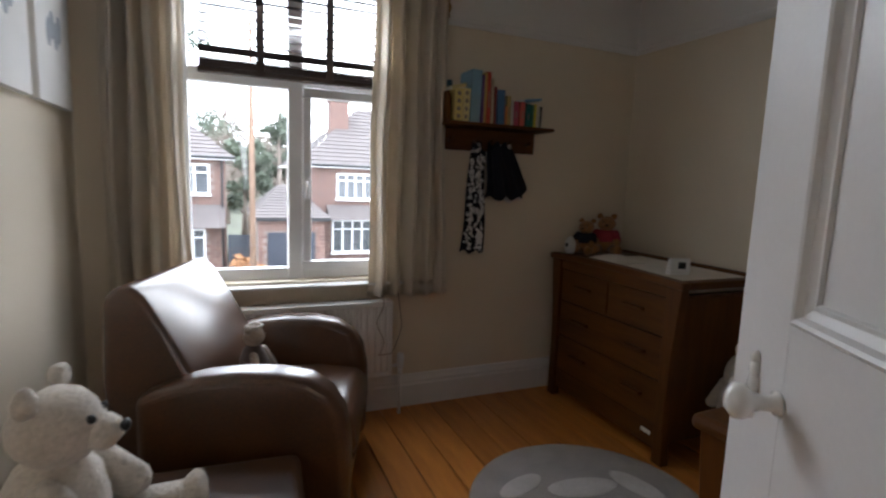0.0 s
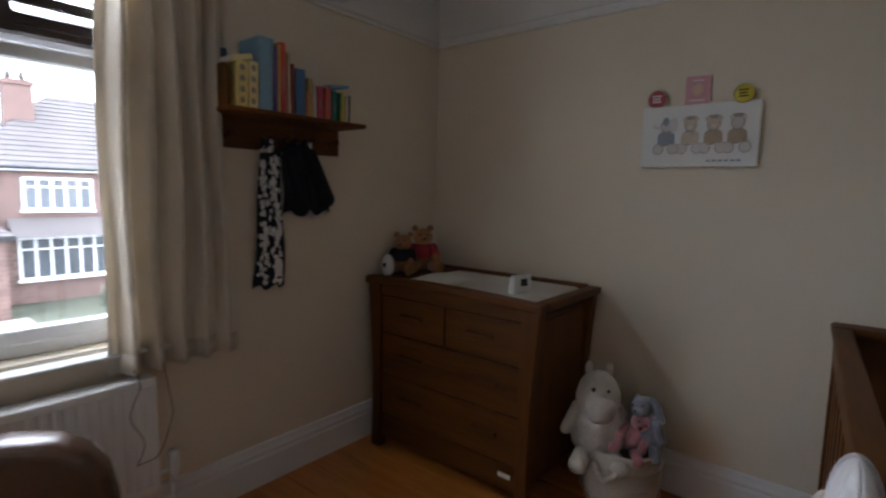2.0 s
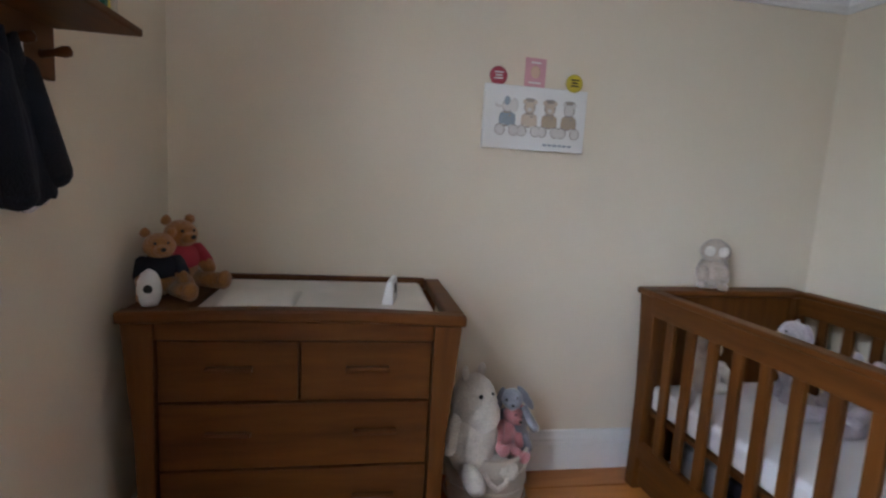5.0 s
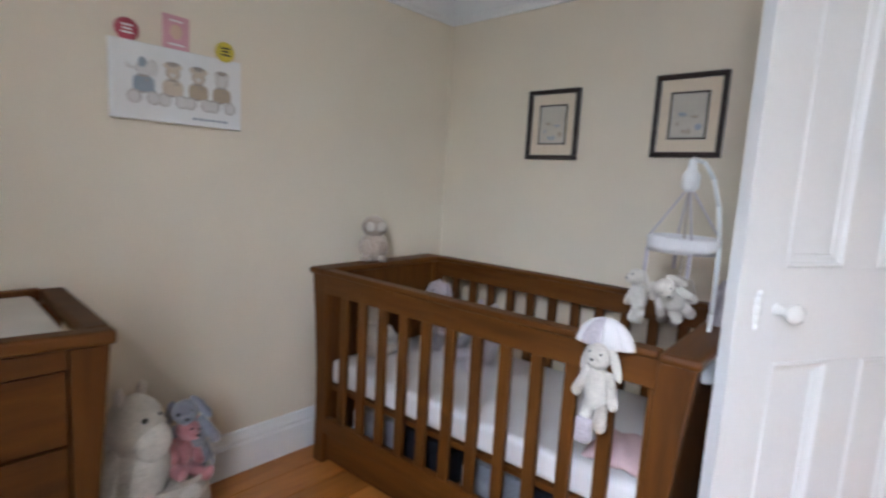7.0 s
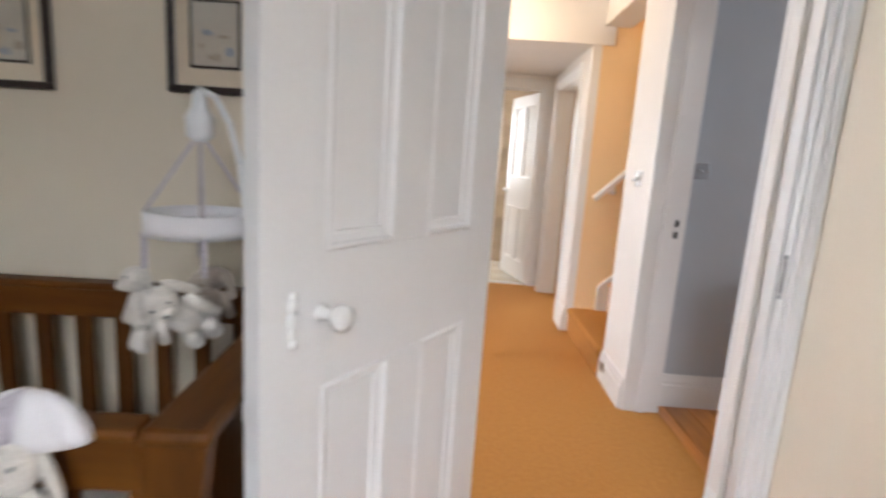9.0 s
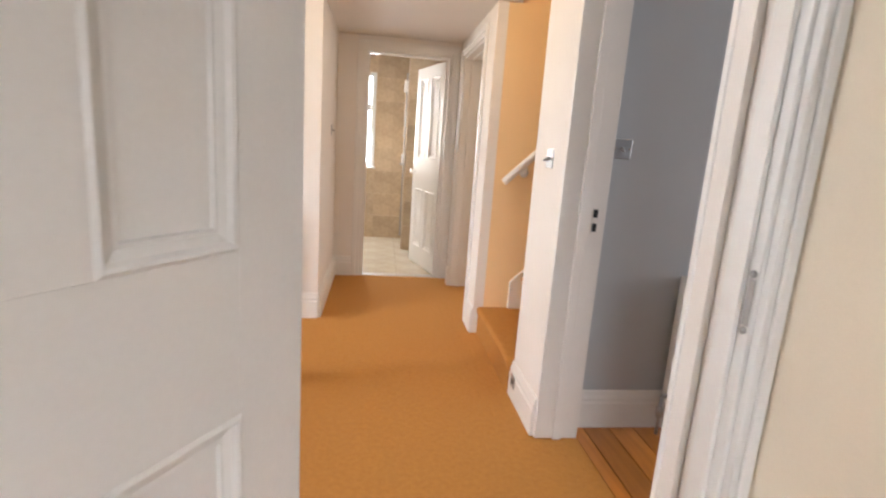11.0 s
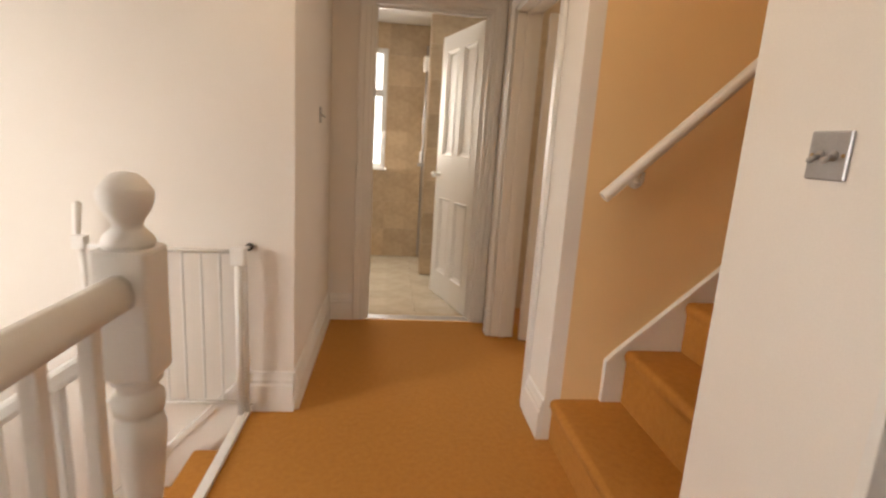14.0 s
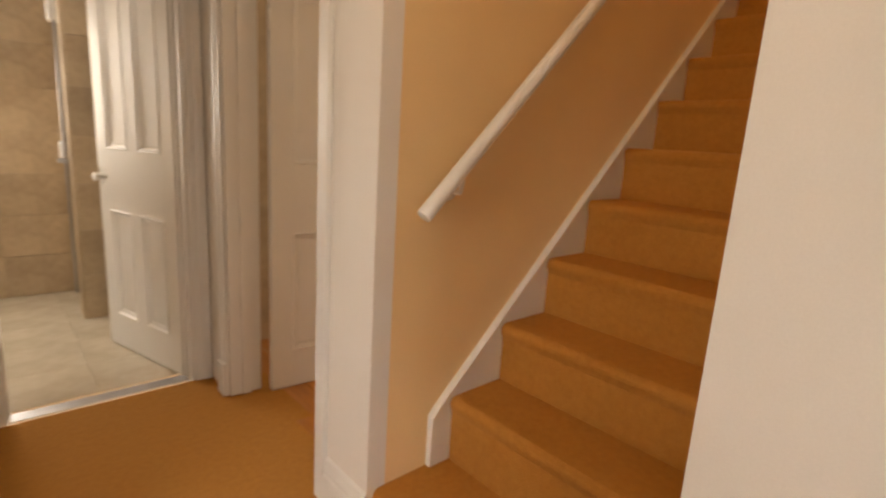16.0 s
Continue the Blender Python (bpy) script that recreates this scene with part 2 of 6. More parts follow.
class Geo:
    """A bmesh that takes simple solids; mi is the material slot of what comes next."""

    def __init__(self):
        self.bm, self.mi = bmesh.new(), 0

    def _set(self, verts, smooth=False):
        for f in {f for v in verts for f in v.link_faces}:
            f.material_index, f.smooth = self.mi, smooth
        return verts

    def box(self, x0, x1, y0, y1, z0, z1, m=None):
        c = Matrix.Translation(((x0 + x1) / 2, (y0 + y1) / 2, (z0 + z1) / 2)) @ Matrix.Diagonal((abs(x1 - x0), abs(y1 - y0), abs(z1 - z0), 1))
        v = bmesh.ops.create_cube(self.bm, size=1, matrix=(m @ c) if m else c)["verts"]
        return self._set(v)

    def ball(self, c, r, rot=None, seg=14, rings=9):
        r = r if isinstance(r, (tuple, list)) else (r, r, r)
        m = Matrix.Translation(c) @ (rot or Matrix.Identity(4)) @ Matrix.Diagonal((*r, 1))
        v = bmesh.ops.create_uvsphere(self.bm, u_segments=seg, v_segments=rings, radius=1, matrix=m)["verts"]
        return self._set(v, True)

    def rod(self, p, q, r0, r1=None, seg=12):
        p, q = Vector(p), Vector(q)
        m = Matrix.Translation((p + q) / 2) @ (q - p).to_track_quat('Z', 'Y').to_matrix().to_4x4()
        v = bmesh.ops.create_cone(self.bm, cap_ends=True, segments=seg, radius1=r0, radius2=r0 if r1 is None else r1, depth=(q - p).length, matrix=m)["verts"]
        return self._set(v, seg > 8)

    def limb(self, p, q, r0, r1=None):
        """A rounded sausage between two points."""
        r1 = r0 if r1 is None else r1
        self.rod(p, q, r0, r1, 12)
        self.ball(p, r0, seg=12, rings=7)
        self.ball(q, r1, seg=12, rings=7)

    def lathe(self, prof, c=(0, 0, 0), seg=20, m=None, caps=True):
        rows = []
        for r, z in prof:
            row = []
            for k in range(seg):
                a = 2 * math.pi * k / seg
                p = Vector((r * math.cos(a), r * math.sin(a), z))
                row.append(self.bm.verts.new((m @ p if m else p) + Vector(c)))
            rows.append(row)
        for a, b in zip(rows, rows[1:]):
            for k in range(seg):
                f = self.bm.faces.new((a[k], a[(k + 1) % seg], b[(k + 1) % seg], b[k]))
                f.material_index, f.smooth = self.mi, True
        for row, flip in ((rows[0], True), (rows[-1], False)) if caps else ():
            f = self.bm.faces.new(tuple(reversed(row)) if flip else tuple(row))
            f.material_index = self.mi

    def prism(self, outline, axis, a, b, smooth=False):
        """An outline in a plane pushed along x, y or z from a to b."""
        def place(u, v, w):
            return {'x': (w, u, v), 'y': (u, w, v), 'z': (u, v, w)}[axis]
        lo = [self.bm.verts.new(place(u, v, a)) for u, v in outline]
        hi = [self.bm.verts.new(place(u, v, b)) for u, v in outline]
        n = len(outline)
        fs = [self.bm.faces.new(tuple(reversed(lo))), self.bm.faces.new(tuple(hi))]
        for k in range(n):
            f = self.bm.faces.new((lo[k], lo[(k + 1) % n], hi[(k + 1) % n], hi[k]))
            f.smooth = smooth
            fs.append(f)
        for f in fs:
            f.material_index = self.mi
        return lo + hi

    def tube(self, pts, r, seg=8):
        for p, q in zip(pts, pts[1:]):
            self.rod(p, q, r, r, seg)
        for p in pts[1:-1]:
            self.ball(p, r, seg=seg, rings=5)

    def grid(self, nu, nv, fn, thick=0.0):
        """A sheet of points fn(u, v) with u, v from 0 to 1."""
        g = [[self.bm.verts.new(fn(i / nu, j / nv)) for j in range(nv + 1)] for i in range(nu + 1)]
        for i in range(nu):
            for j in range(nv):
                f = self.bm.faces.new((g[i][j], g[i + 1][j], g[i + 1][j + 1], g[i][j + 1]))
                f.smooth, f.material_index = True, self.mi


def thing(name, label, category, at=(0, 0, 0), turn=0, group="", kind=""):
    ob = new(name)
    ob.matrix_world = pose(*at, 0, 0, turn)
    ob.empty_display_size = 0.05
    return tagged(ob, label, category, group, kind)


def part(name, geo, mats, parent=None, label="", bevel=0.0, solid=0.0, sub=0):
    """Links a bmesh as one mesh object under a thing or a part."""
    me = bpy.data.meshes.new(name)
    bmesh.ops.recalc_face_normals(geo.bm, faces=geo.bm.faces)
    geo.bm.to_mesh(me)
    geo.bm.free()
    for m in (mats if isinstance(mats, (list, tuple)) else [mats]):
        me.materials.append(m)
    ob = new(name, me)
    if parent:
        ob.parent = parent
    if label:
        ob["label"] = label
    if solid:
        s = ob.modifiers.new("thickness", 'SOLIDIFY')
        s.thickness, s.offset = solid, 0
    if sub:
        s = ob.modifiers.new("smooth", 'SUBSURF')
        s.levels = s.render_levels = sub
    if bevel:
        b = ob.modifiers.new("edges", 'BEVEL')
        b.width, b.segments, b.limit_method = bevel, 2, 'ANGLE'
    return ob


def boxpart(name, b, mats, parent=None, label="", bevel=0.003):
    g = Geo()
    g.box(*b)
    return part(name, g, mats, parent, label, bevel)


def structure(name, boxes, mat, label, category, bevel=0.0):
    g = Geo()
    for b in boxes:
        g.box(*b)
    return tagged(part(name, g, mat, None, "", bevel), label, category, "", "structure")


# ---- the plan ----
N, S, E, W = 3.475, 0.60, 2.74, -0.32        # nursery wall faces
HALLN = 0.45                                  # landing side of the nursery wall
TOP = 2.52                                    # nursery ceiling
HTOP = 2.62                                   # landing ceiling
DOORL, DOORR = -0.29, 0.70                    # nursery doorway
WX0, WX1, WZ0, WZ1 = 0.06, 1.14, 0.76, 2.30   # nursery window opening
PW = -0.27                                    # landing west face

# nursery walls
structure("wall_north", [(W - 0.15, WX0, N, N + 0.26, -0.1, TOP), (WX1, E + 0.15, N, N + 0.26, -0.1, TOP), (WX0, WX1, N, N + 0.26, -0.1, WZ0),
                         (WX0, WX1, N, N + 0.26, WZ1, TOP)], WALL, "cream painted bedroom wall with a window opening", "wall")
structure("wall_east", [(E, E + 0.15, S, N, -0.1, TOP)], WALL, "cream painted plain bedroom wall", "wall")
structure("wall_west", [(W - 0.15, W, S, N, -0.1, TOP)], WALL, "cream painted bedroom wall with canvases", "wall")
SG = Geo()
SG.mi = 0
for b in ((DOORR, E + 0.15), (W - 0.15, DOORL)):
    SG.box(b[0], b[1], HALLN + 0.05, S, -0.1, TOP)
SG.box(DOORL, DOORR, HALLN + 0.05, S, 2.06, TOP)
SG.mi = 1
for b in ((DOORR + 0.05, 3.1), (-0.47, DOORL)):
    SG.box(b[0], b[1], HALLN, HALLN + 0.05, -0.1, HTOP)
SG.box(DOORL, DOORR + 0.05, HALLN, HALLN + 0.05, 2.06, HTOP)
tagged(part("wall_south", SG, [WALL, HALL]), "painted wall with the nursery doorway", "wall", "", "structure")
structure("ceiling_nursery", [(W - 0.15, E + 0.15, S - 0.15, N + 0.26, TOP, TOP + 0.1)], FRIEZE, "white painted bedroom ceiling", "ceiling")
# white frieze above the picture rail
RAILZ = 2.165
structure("wall_frieze", [(W, WX0, N - 0.006, N, RAILZ, TOP), (WX1, E, N - 0.006, N, RAILZ, TOP), (WX0, WX1, N - 0.006, N, WZ1, TOP),
                          (E - 0.006, E, S, N - 0.006, RAILZ, TOP), (W, E - 0.006, S, S + 0.006, RAILZ, TOP), (W, W + 0.006, S + 0.006, N - 0.006, RAILZ, TOP)],
          FRIEZE, "white painted frieze above the picture rail", "wall")


def moulding(name, prof, runs, mat, label, category):
    """A profile (out, up) run along walls: (axis, wall face, sign, from, to)."""
    for axis, face, sgn, a, b, z in runs:
        g = Geo()
        g.prism([(face + sgn * u, z + v) for u, v in prof], axis, a, b)
        tagged(part(name, g, mat), label, category, "", "structure")


PR = ((-0.002, -0.018), (0.012, -0.018), (0.016, -0.006), (0.028, 0.004), (0.03, 0.016), (0.012, 0.022), (0.008, 0.03), (-0.002, 0.03))
moulding("picture_rail", PR, [('y', E, -1, S, N, RAILZ), ('x', N, -1, W, WX0 - 0.1, RAILZ), ('x', N, -1, WX1 + 0.1, E, RAILZ), ('x', S, 1, DOORR + 0.1, E, RAILZ),
                              ('y', W, 1, S, N, RAILZ)], FRIEZE, "white moulded picture rail round the bedroom", "picture rail")
SK = ((-0.002, 0), (0.022, 0), (0.022, 0.125), (0.016, 0.135), (0.018, 0.15), (0.012, 0.165), (0.008, 0.185), (-0.002, 0.19))
moulding("skirting_board", SK, [('y', E, -1, S, N, 0), ('x', N, -1, W, E, 0), ('x', S, 1, DOORR + 0.09, E, 0), ('y', W, 1, S + 0.02, N, 0)],
         GLOSS, "tall white moulded skirting board", "skirting board")

# landing walls
structure("wall_landing_west", [(-0.47, PW, 0.395, HALLN, -0.1, HTOP), (-0.47, PW, -0.57, 0.395, 2.24, HTOP), (-0.47, PW, -0.99, -0.57, -0.1, HTOP),
                                (-0.47, PW, -1.88, -0.99, 2.34, HTOP)], HALL, "warm white landing wall with doorways", "wall")
structure("wall_landing_far_west", [(-0.36, -0.205, -2.20, -1.98, -0.1, HTOP), (-0.275, -0.205, -1.98, -1.88, -0.1, HTOP), (-0.36, -0.205, -3.105, -2.20, 2.06, HTOP), (-0.36, -0.205, -3.36, -3.105, -0.1, HTOP)],
          HALL, "warm white landing wall beside the stairs", "wall")
# the south and end walls carry the warm stair light in their paint
structure("wall_stair_south", [(-3.4, -0.275, -1.98, -1.88, -0.1, 4.6)], STAIRPAINT_WARMLIT, "cream painted wall beside the attic stairs", "wall")
structure("wall_stair_north", [(-3.4, -0.47, -0.99, -0.70, -0.1, 4.6)], HALL, "cream painted wall beside the attic stairs", "wall")
structure("wall_stair_end", [(-3.55, -3.4, -1.98, -0.70, -0.1, 4.6)], STAIRPAINT_WARMLIT, "cream painted wall at the stair head", "wall")
structure("ceiling_stairs", [(-3.4, -0.27, -1.98, -0.70, 4.5, 4.6)], FRIEZE, "white painted ceiling over the stairs", "ceiling")
structure("wall_stair_over", [(-0.47, -0.36, -1.88, -0.99, HTOP, 4.6)], HALL, "painted wall above the stair opening", "wall")
structure("wall_landing_east", [(0.90, 1.06, -3.36, -2.27, -0.1, HTOP)], HALL, "warm white landing wall", "wall")
structure("wall_stairwell_south", [(0.90, 3.10, -2.27, -2.12, -2.8, HTOP)], HALL, "white wall beside the stairs down", "wall")
structure("wall_stairwell_east", [(2.96, 3.10, -2.12, -1.30, -2.8, HTOP), (2.96, 3.10, -0.55, HALLN, -2.8, HTOP), (2.96, 3.10, -1.30, -0.55, -2.8, 0.42),
                                  (2.96, 3.10, -1.30, -0.55, 2.2, HTOP)], HALL, "white stairwell wall with a tall window", "wall")
structure("wall_stairwell_north", [(1.08, 2.96, HALLN - 0.02, HALLN + 0.04, -2.8, -0.1)], HALL, "white wall below the landing", "wall")
structure("wall_landing_edge", [(1.0, 1.06, -1.06, HALLN, -2.8, -0.1)], HALL, "white wall below the landing edge", "wall")
structure("ceiling_landing", [(-0.47, 3.10, -2.27, HALLN, HTOP, HTOP + 0.1)], FRIEZE, "white painted landing ceiling", "ceiling")
structure("ceiling_bulkhead", [(-0.36, 0.90, -3.36, -1.86, 2.21, HTOP + 0.05)], HALL, "lowered painted ceiling over the passage", "ceiling", 0.004)
structure("wall_landing_end", [(-0.36, -0.125, -3.50, -3.36, -0.1, 2.3), (0.655, 1.06, -3.50, -3.36, -0.1, 2.3), (-0.125, 0.655, -3.50, -3.36, 2.10, 2.3)],
          HALL, "warm white wall with the bathroom doorway", "wall")
# landing and stair floors
structure("floor_landing", [(-0.47, 1.10, -3.36, HALLN, -0.1, 0.0), (DOORL, DOORR + 0.05, HALLN, HALLN + 0.05, -0.1, 0.0), (DOORL, DOORR, HALLN + 0.05, HALLN + 0.09, -0.1, 0.0), ],
          CARPET, "tan wool carpet on the landing", "carpet")
structure("floor_half_landing", [(2.04, 2.96, -2.12, -0.2, -1.05, -0.95)], CARPET, "tan carpeted half landing below", "carpet")
structure("floor_below", [(1.06, 2.96, -2.12, HALLN, -2.8, -2.7)], CARPET, "tan carpeted hall floor below", "carpet")
# grey room
structure("wall_grey_south", [(-3.1, -0.47, -0.70, -0.66, -0.1, 2.5)], GREY, "blue-grey painted wall beyond the open doorway", "wall")
structure("wall_grey_north", [(-3.1, -0.47, 1.6, 1.7, -0.1, 2.5), (-0.47, W - 0.15, 0.60, 1.7, -0.1, 2.5)], GREY, "blue-grey painted wall", "wall")
structure("wall_grey_west", [(-3.2, -3.1, -0.7, 1.7, -0.1, 2.5)], GREY, "blue-grey painted wall", "wall")
structure("ceiling_grey_room", [(-3.2, -0.35, -0.7, 1.7, 2.5, 2.6)], FRIEZE, "white painted ceiling", "ceiling")
structure("subfloor_grey_room", [(-3.2, -0.47, -0.7, 1.7, -0.1, -0.022)], BLACK, "dark void below the floor boards", "floor")
moulding("skirting_board", SK, [('x', -0.66, 1, -3.1, -0.47, 0)], GLOSS, "tall white moulded skirting board", "skirting board")
# room behind the second landing door
structure("wall_back_room", [(-3.0, -0.36, -3.9, -3.8, -0.1, 2.5), (-3.1, -3.0, -3.9, -1.98, -0.1, 2.5), (-0.36, -0.30, -3.8, -3.5, -0.1, 2.5)], WALL, "cream painted bedroom wall", "wall")
structure("ceiling_back_room", [(-3.1, -0.3, -3.9, -1.98, 2.5, 2.6)], FRIEZE, "white painted ceiling", "ceiling")
structure("subfloor_back_room", [(-3.0, -0.36, -3.8, -1.98, -0.1, -0.022)], BLACK, "dark void below the floor boards", "floor")
# bathroom shell
structure("wall_bathroom", [(-1.2, 0.575, -5.55, -5.42, -0.1, 2.5), (0.575, 1.3, -5.55, -5.42, -0.1, 0.95), (0.575, 1.3, -5.55, -5.42, 2.15, 2.5), (1.05, 1.3, -5.55, -5.42, 0.95, 2.15),
                            (1.2, 1.3, -5.42, -3.5, -0.1, 2.5), (-1.2, -1.1, -5.42, -3.9, -0.1, 2.5), (-1.1, -0.30, -3.8, -3.7, -0.1, 2.5)], TRAVERTINE, "travertine tiled bathroom wall", "wall")
structure("ceiling_bathroom", [(-1.2, 1.3, -5.55, -3.5, 2.4, 2.5)], FRIEZE, "white painted bathroom ceiling", "ceiling")
structure("subfloor_bathroom", [(-1.2, 1.3, -5.5, -3.5, -0.1, -0.012)], WICKER, "pale grout bed below the floor tiles", "floor")
structure("subfloor_nursery", [(W, E, S - 0.06, N, -0.1, -0.022)], BLACK, "dark void below the floor boards", "floor")

# ---- doors and their frames ----


def panel_door(name, label, width, height, at, turn, knob_z=1.0, st=0.105, mid=0.095, lock=(0.82, 1.15), knob_in=0.075):
    """A four-panel door: hinge at the origin, leaf along local x, thickness along y."""
    d = thing(name, label, "door", at, turn, "", "structure")
    t = 0.040
    z = (0.0, 0.20, *lock, height - 0.11, height)
    xm0, xm1 = width / 2 - mid / 2, width / 2 + mid / 2
    for a, b in ((0, st), (width - st, width)):
        boxpart("stile", (a, b, -t / 2, t / 2, 0.006, height), GLOSS, d, bevel=0.001)
    for a, b in ((z[0] + 0.006, z[1]), (z[2], z[3]), (z[4], z[5])):
        boxpart("rail", (st, width - st, -t / 2, t / 2, a, b), GLOSS, d, bevel=0.001)
    for a, b in ((z[1], z[2]), (z[3], z[4])):
        boxpart("muntin", (xm0, xm1, -t / 2, t / 2, a, b), GLOSS, d, bevel=0.001)
        for p, q in ((st, xm0), (xm1, width - st)):
            boxpart("panel", (p, q, -0.006, 0.006, a, b), GLOSS, d, bevel=0)
            for s in (-1, 1):
                g = Geo()
                rows = [[g.bm.verts.new(v) for v in ((p + i, s * h, a + i), (q - i, s * h, a + i), (q - i, s * h, b - i), (p + i, s * h, b - i))]
                        for i, h in ((0.0, 0.006), (0.0, 0.0205), (0.006, 0.0245), (0.011, 0.0225), (0.016, 0.015), (0.028, 0.0105), (0.034, 0.0115), (0.037, 0.0065))]
                for r0, r1 in zip(rows, rows[1:]):
                    for k in range(4):
                        g.bm.faces.new((r0[k], r0[(k + 1) % 4], r1[(k + 1) % 4], r1[k]))
                part("panel_moulding", g, GLOSS, d)
    for s in (-1, 1):
        g = Geo()
        rot = Matrix.Rotation(radians(-90 * s), 4, 'X')
        g.lathe(((0.017, 0), (0.017, 0.004), (0.012, 0.007), (0.011, 0.024), (0.014, 0.034), (0.021, 0.040), (0.025, 0.049), (0.024, 0.058), (0.013, 0.066), (0.002, 0.067)),
                (width - knob_in, s * t / 2, knob_z), 20, rot)
        part("door_knob", g, PORCELAIN, d, "white porcelain door knob")
        g = Geo()
        for zz, rr in ((0.0, 0.013), (0.024, 0.010), (-0.024, 0.010), (0.042, 0.007), (-0.042, 0.007)):
            g.ball((width - knob_in * 0.5, s * (t / 2 + 0.002), knob_z + zz), (rr, 0.008, rr * 1.5), seg=12, rings=7)
        part("keyhole_cover", g, PORCELAIN, d, "white fluted keyhole cover")
    for zz in (0.22, height - 0.25):
        g = Geo()
        g.rod((-0.004, -t / 2 - 0.004, zz - 0.045), (-0.004, -t / 2 - 0.004, zz + 0.045), 0.007)
        g.box(0, 0.03, -t / 2 - 0.003, -t / 2, zz - 0.045, zz + 0.045)
        part("hinge", g, GLOSS, d)
    return d


def frame_profile(g, axis, face, sgn, a0, a1, top, w=0.075, base=0.0):
    """Architrave round an opening: two legs and a head, in two steps."""
    for i, (wd, th) in enumerate(((w, 0.014), (w * 0.5, 0.021))):
        w -= 0.003 * i
        lo, hi = sorted((face, face + sgn * th))
        for p, q, z0, z1 in ((a0 - w, a0 - w + wd, base, top + w), (a1 + w - wd, a1 + w, base, top + w), (a0 - w + wd, a1 + w - wd, top + w - wd, top + w)):
            if axis == 'x':
                g.box(p, q, lo, hi, z0, z1)
            else:
                g.box(lo, hi, p, q, z0, z1)


def door_frame(name, label, axis, o0, o1, f0, f1, top, faces):
    """Lining and architraves; axis: along which the opening runs; f0, f1: the wall's faces."""
    fr = thing(name, label, "door frame", (0, 0, 0), 0, "", "structure")
    g = Geo()
    for p, q, z0, z1 in ((o0, o0 + 0.022, 0, top), (o1 - 0.022, o1, 0, top), (o0 + 0.022, o1 - 0.022, top - 0.022, top)):
        if axis == 'x':
            g.box(p, q, f0, f1, z0, z1)
        else:
            g.box(f0, f1, p, q, z0, z1)
    part("lining", g, GLOSS, fr, bevel=0.003)
    m = (f0 + f1) / 2
    g = Geo()
    for p, q, z0, z1 in ((o0 + 0.022, o0 + 0.034, 0, top - 0.034), (o1 - 0.034, o1 - 0.022, 0, top - 0.034), (o0 + 0.022, o1 - 0.022, top - 0.034, top - 0.022)):
        if axis == 'x':
            g.box(p, q, m - 0.02, m + 0.02, z0, z1)
        else:
            g.box(m - 0.02, m + 0.02, p, q, z0, z1)
    part("door_stop", g, GLOSS, fr, bevel=0.002)
    for face, sgn in faces:
        g = Geo()
        frame_profile(g, axis, face, sgn, o0, o1, top)
        part("architrave", g, GLOSS, fr, bevel=0.004)
    return fr


nf = door_frame("door_frame_nursery", "white painted nursery door frame", 'x', DOORL, DOORR, HALLN + 0.05, S, 2.06, ())
g = Geo()
g.box(W, DOORL + 0.012, S, S + 0.022, 0, 2.06)
g.box(W, DOORL, S, S + 0.022, 2.06, 2.13)
g.box(W, W + 0.026, S + 0.022, S + 0.032, 0, 2.14)
g.box(DOORL, DOORR + 0.07, S, S + 0.022, 2.06, 2.13)
g.box(DOORR, DOORR + 0.07, S, S + 0.022, 0, 2.06)
part("architrave", g, GLOSS, nf, bevel=0.004)
g = Geo()
g.box(DOORL + 0.0225, DOORL + 0.0245, S - 0.022, S - 0.004, 0.975, 1.075)
g.rod((DOORL + 0.022, S - 0.013, 1.085), (DOORL + 0.027, S - 0.013, 1.085), 0.008)
g.rod((DOORL + 0.022, S - 0.013, 0.965), (DOORL + 0.027, S - 0.013, 0.965), 0.008)
part("strike_plate", g, STEEL, nf, "worn steel strike plate")
panel_door("door_nursery", "white four-panel nursery door, standing open", 0.81, 2.03, (0.635, S + 0.03, 0), 59.5, 1.02, 0.14, 0.125, (0.875, 1.13), 0.135)

gf = door_frame("door_frame_grey_room", "white painted frame of the open doorway", 'y', -0.57, 0.395, -0.47, PW + 0.004, 2.24, ())
g = Geo()
g.box(-0.434, -0.410, -0.548, -0.545, 0.975, 1.08)
g.mi = 1
g.box(-0.432, -0.412, -0.545, -0.5445, 1.04, 1.075)
g.box(-0.432, -0.412, -0.545, -0.5445, 0.98, 1.015)
part("strike_plate", g, [GLOSS, BLACK], gf, "steel strike plate with two slots")
brf = door_frame("door_frame_back_room", "white painted frame of the second doorway", 'y', -3.105, -2.20, -0.36, -0.205, 2.06, ((-0.205, 1),))
boxpart("plinth_block", (-0.205, -0.176, -3.186, -3.098, 0.0, 0.17), GLOSS, brf, bevel=0.004)
panel_door("door_back_room", "white four-panel door standing ajar", 0.80, 2.03, (-0.39, -3.035, 0), 176)
door_frame("door_frame_bathroom", "white painted bathroom door frame", 'x', -0.125, 0.655, -3.50, -3.36, 2.10, ((-3.36, 1),))
panel_door("door_bathroom", "white four-panel bathroom door, partly open", 0.75, 2.06, (-0.10, -3.44, 0), -74)

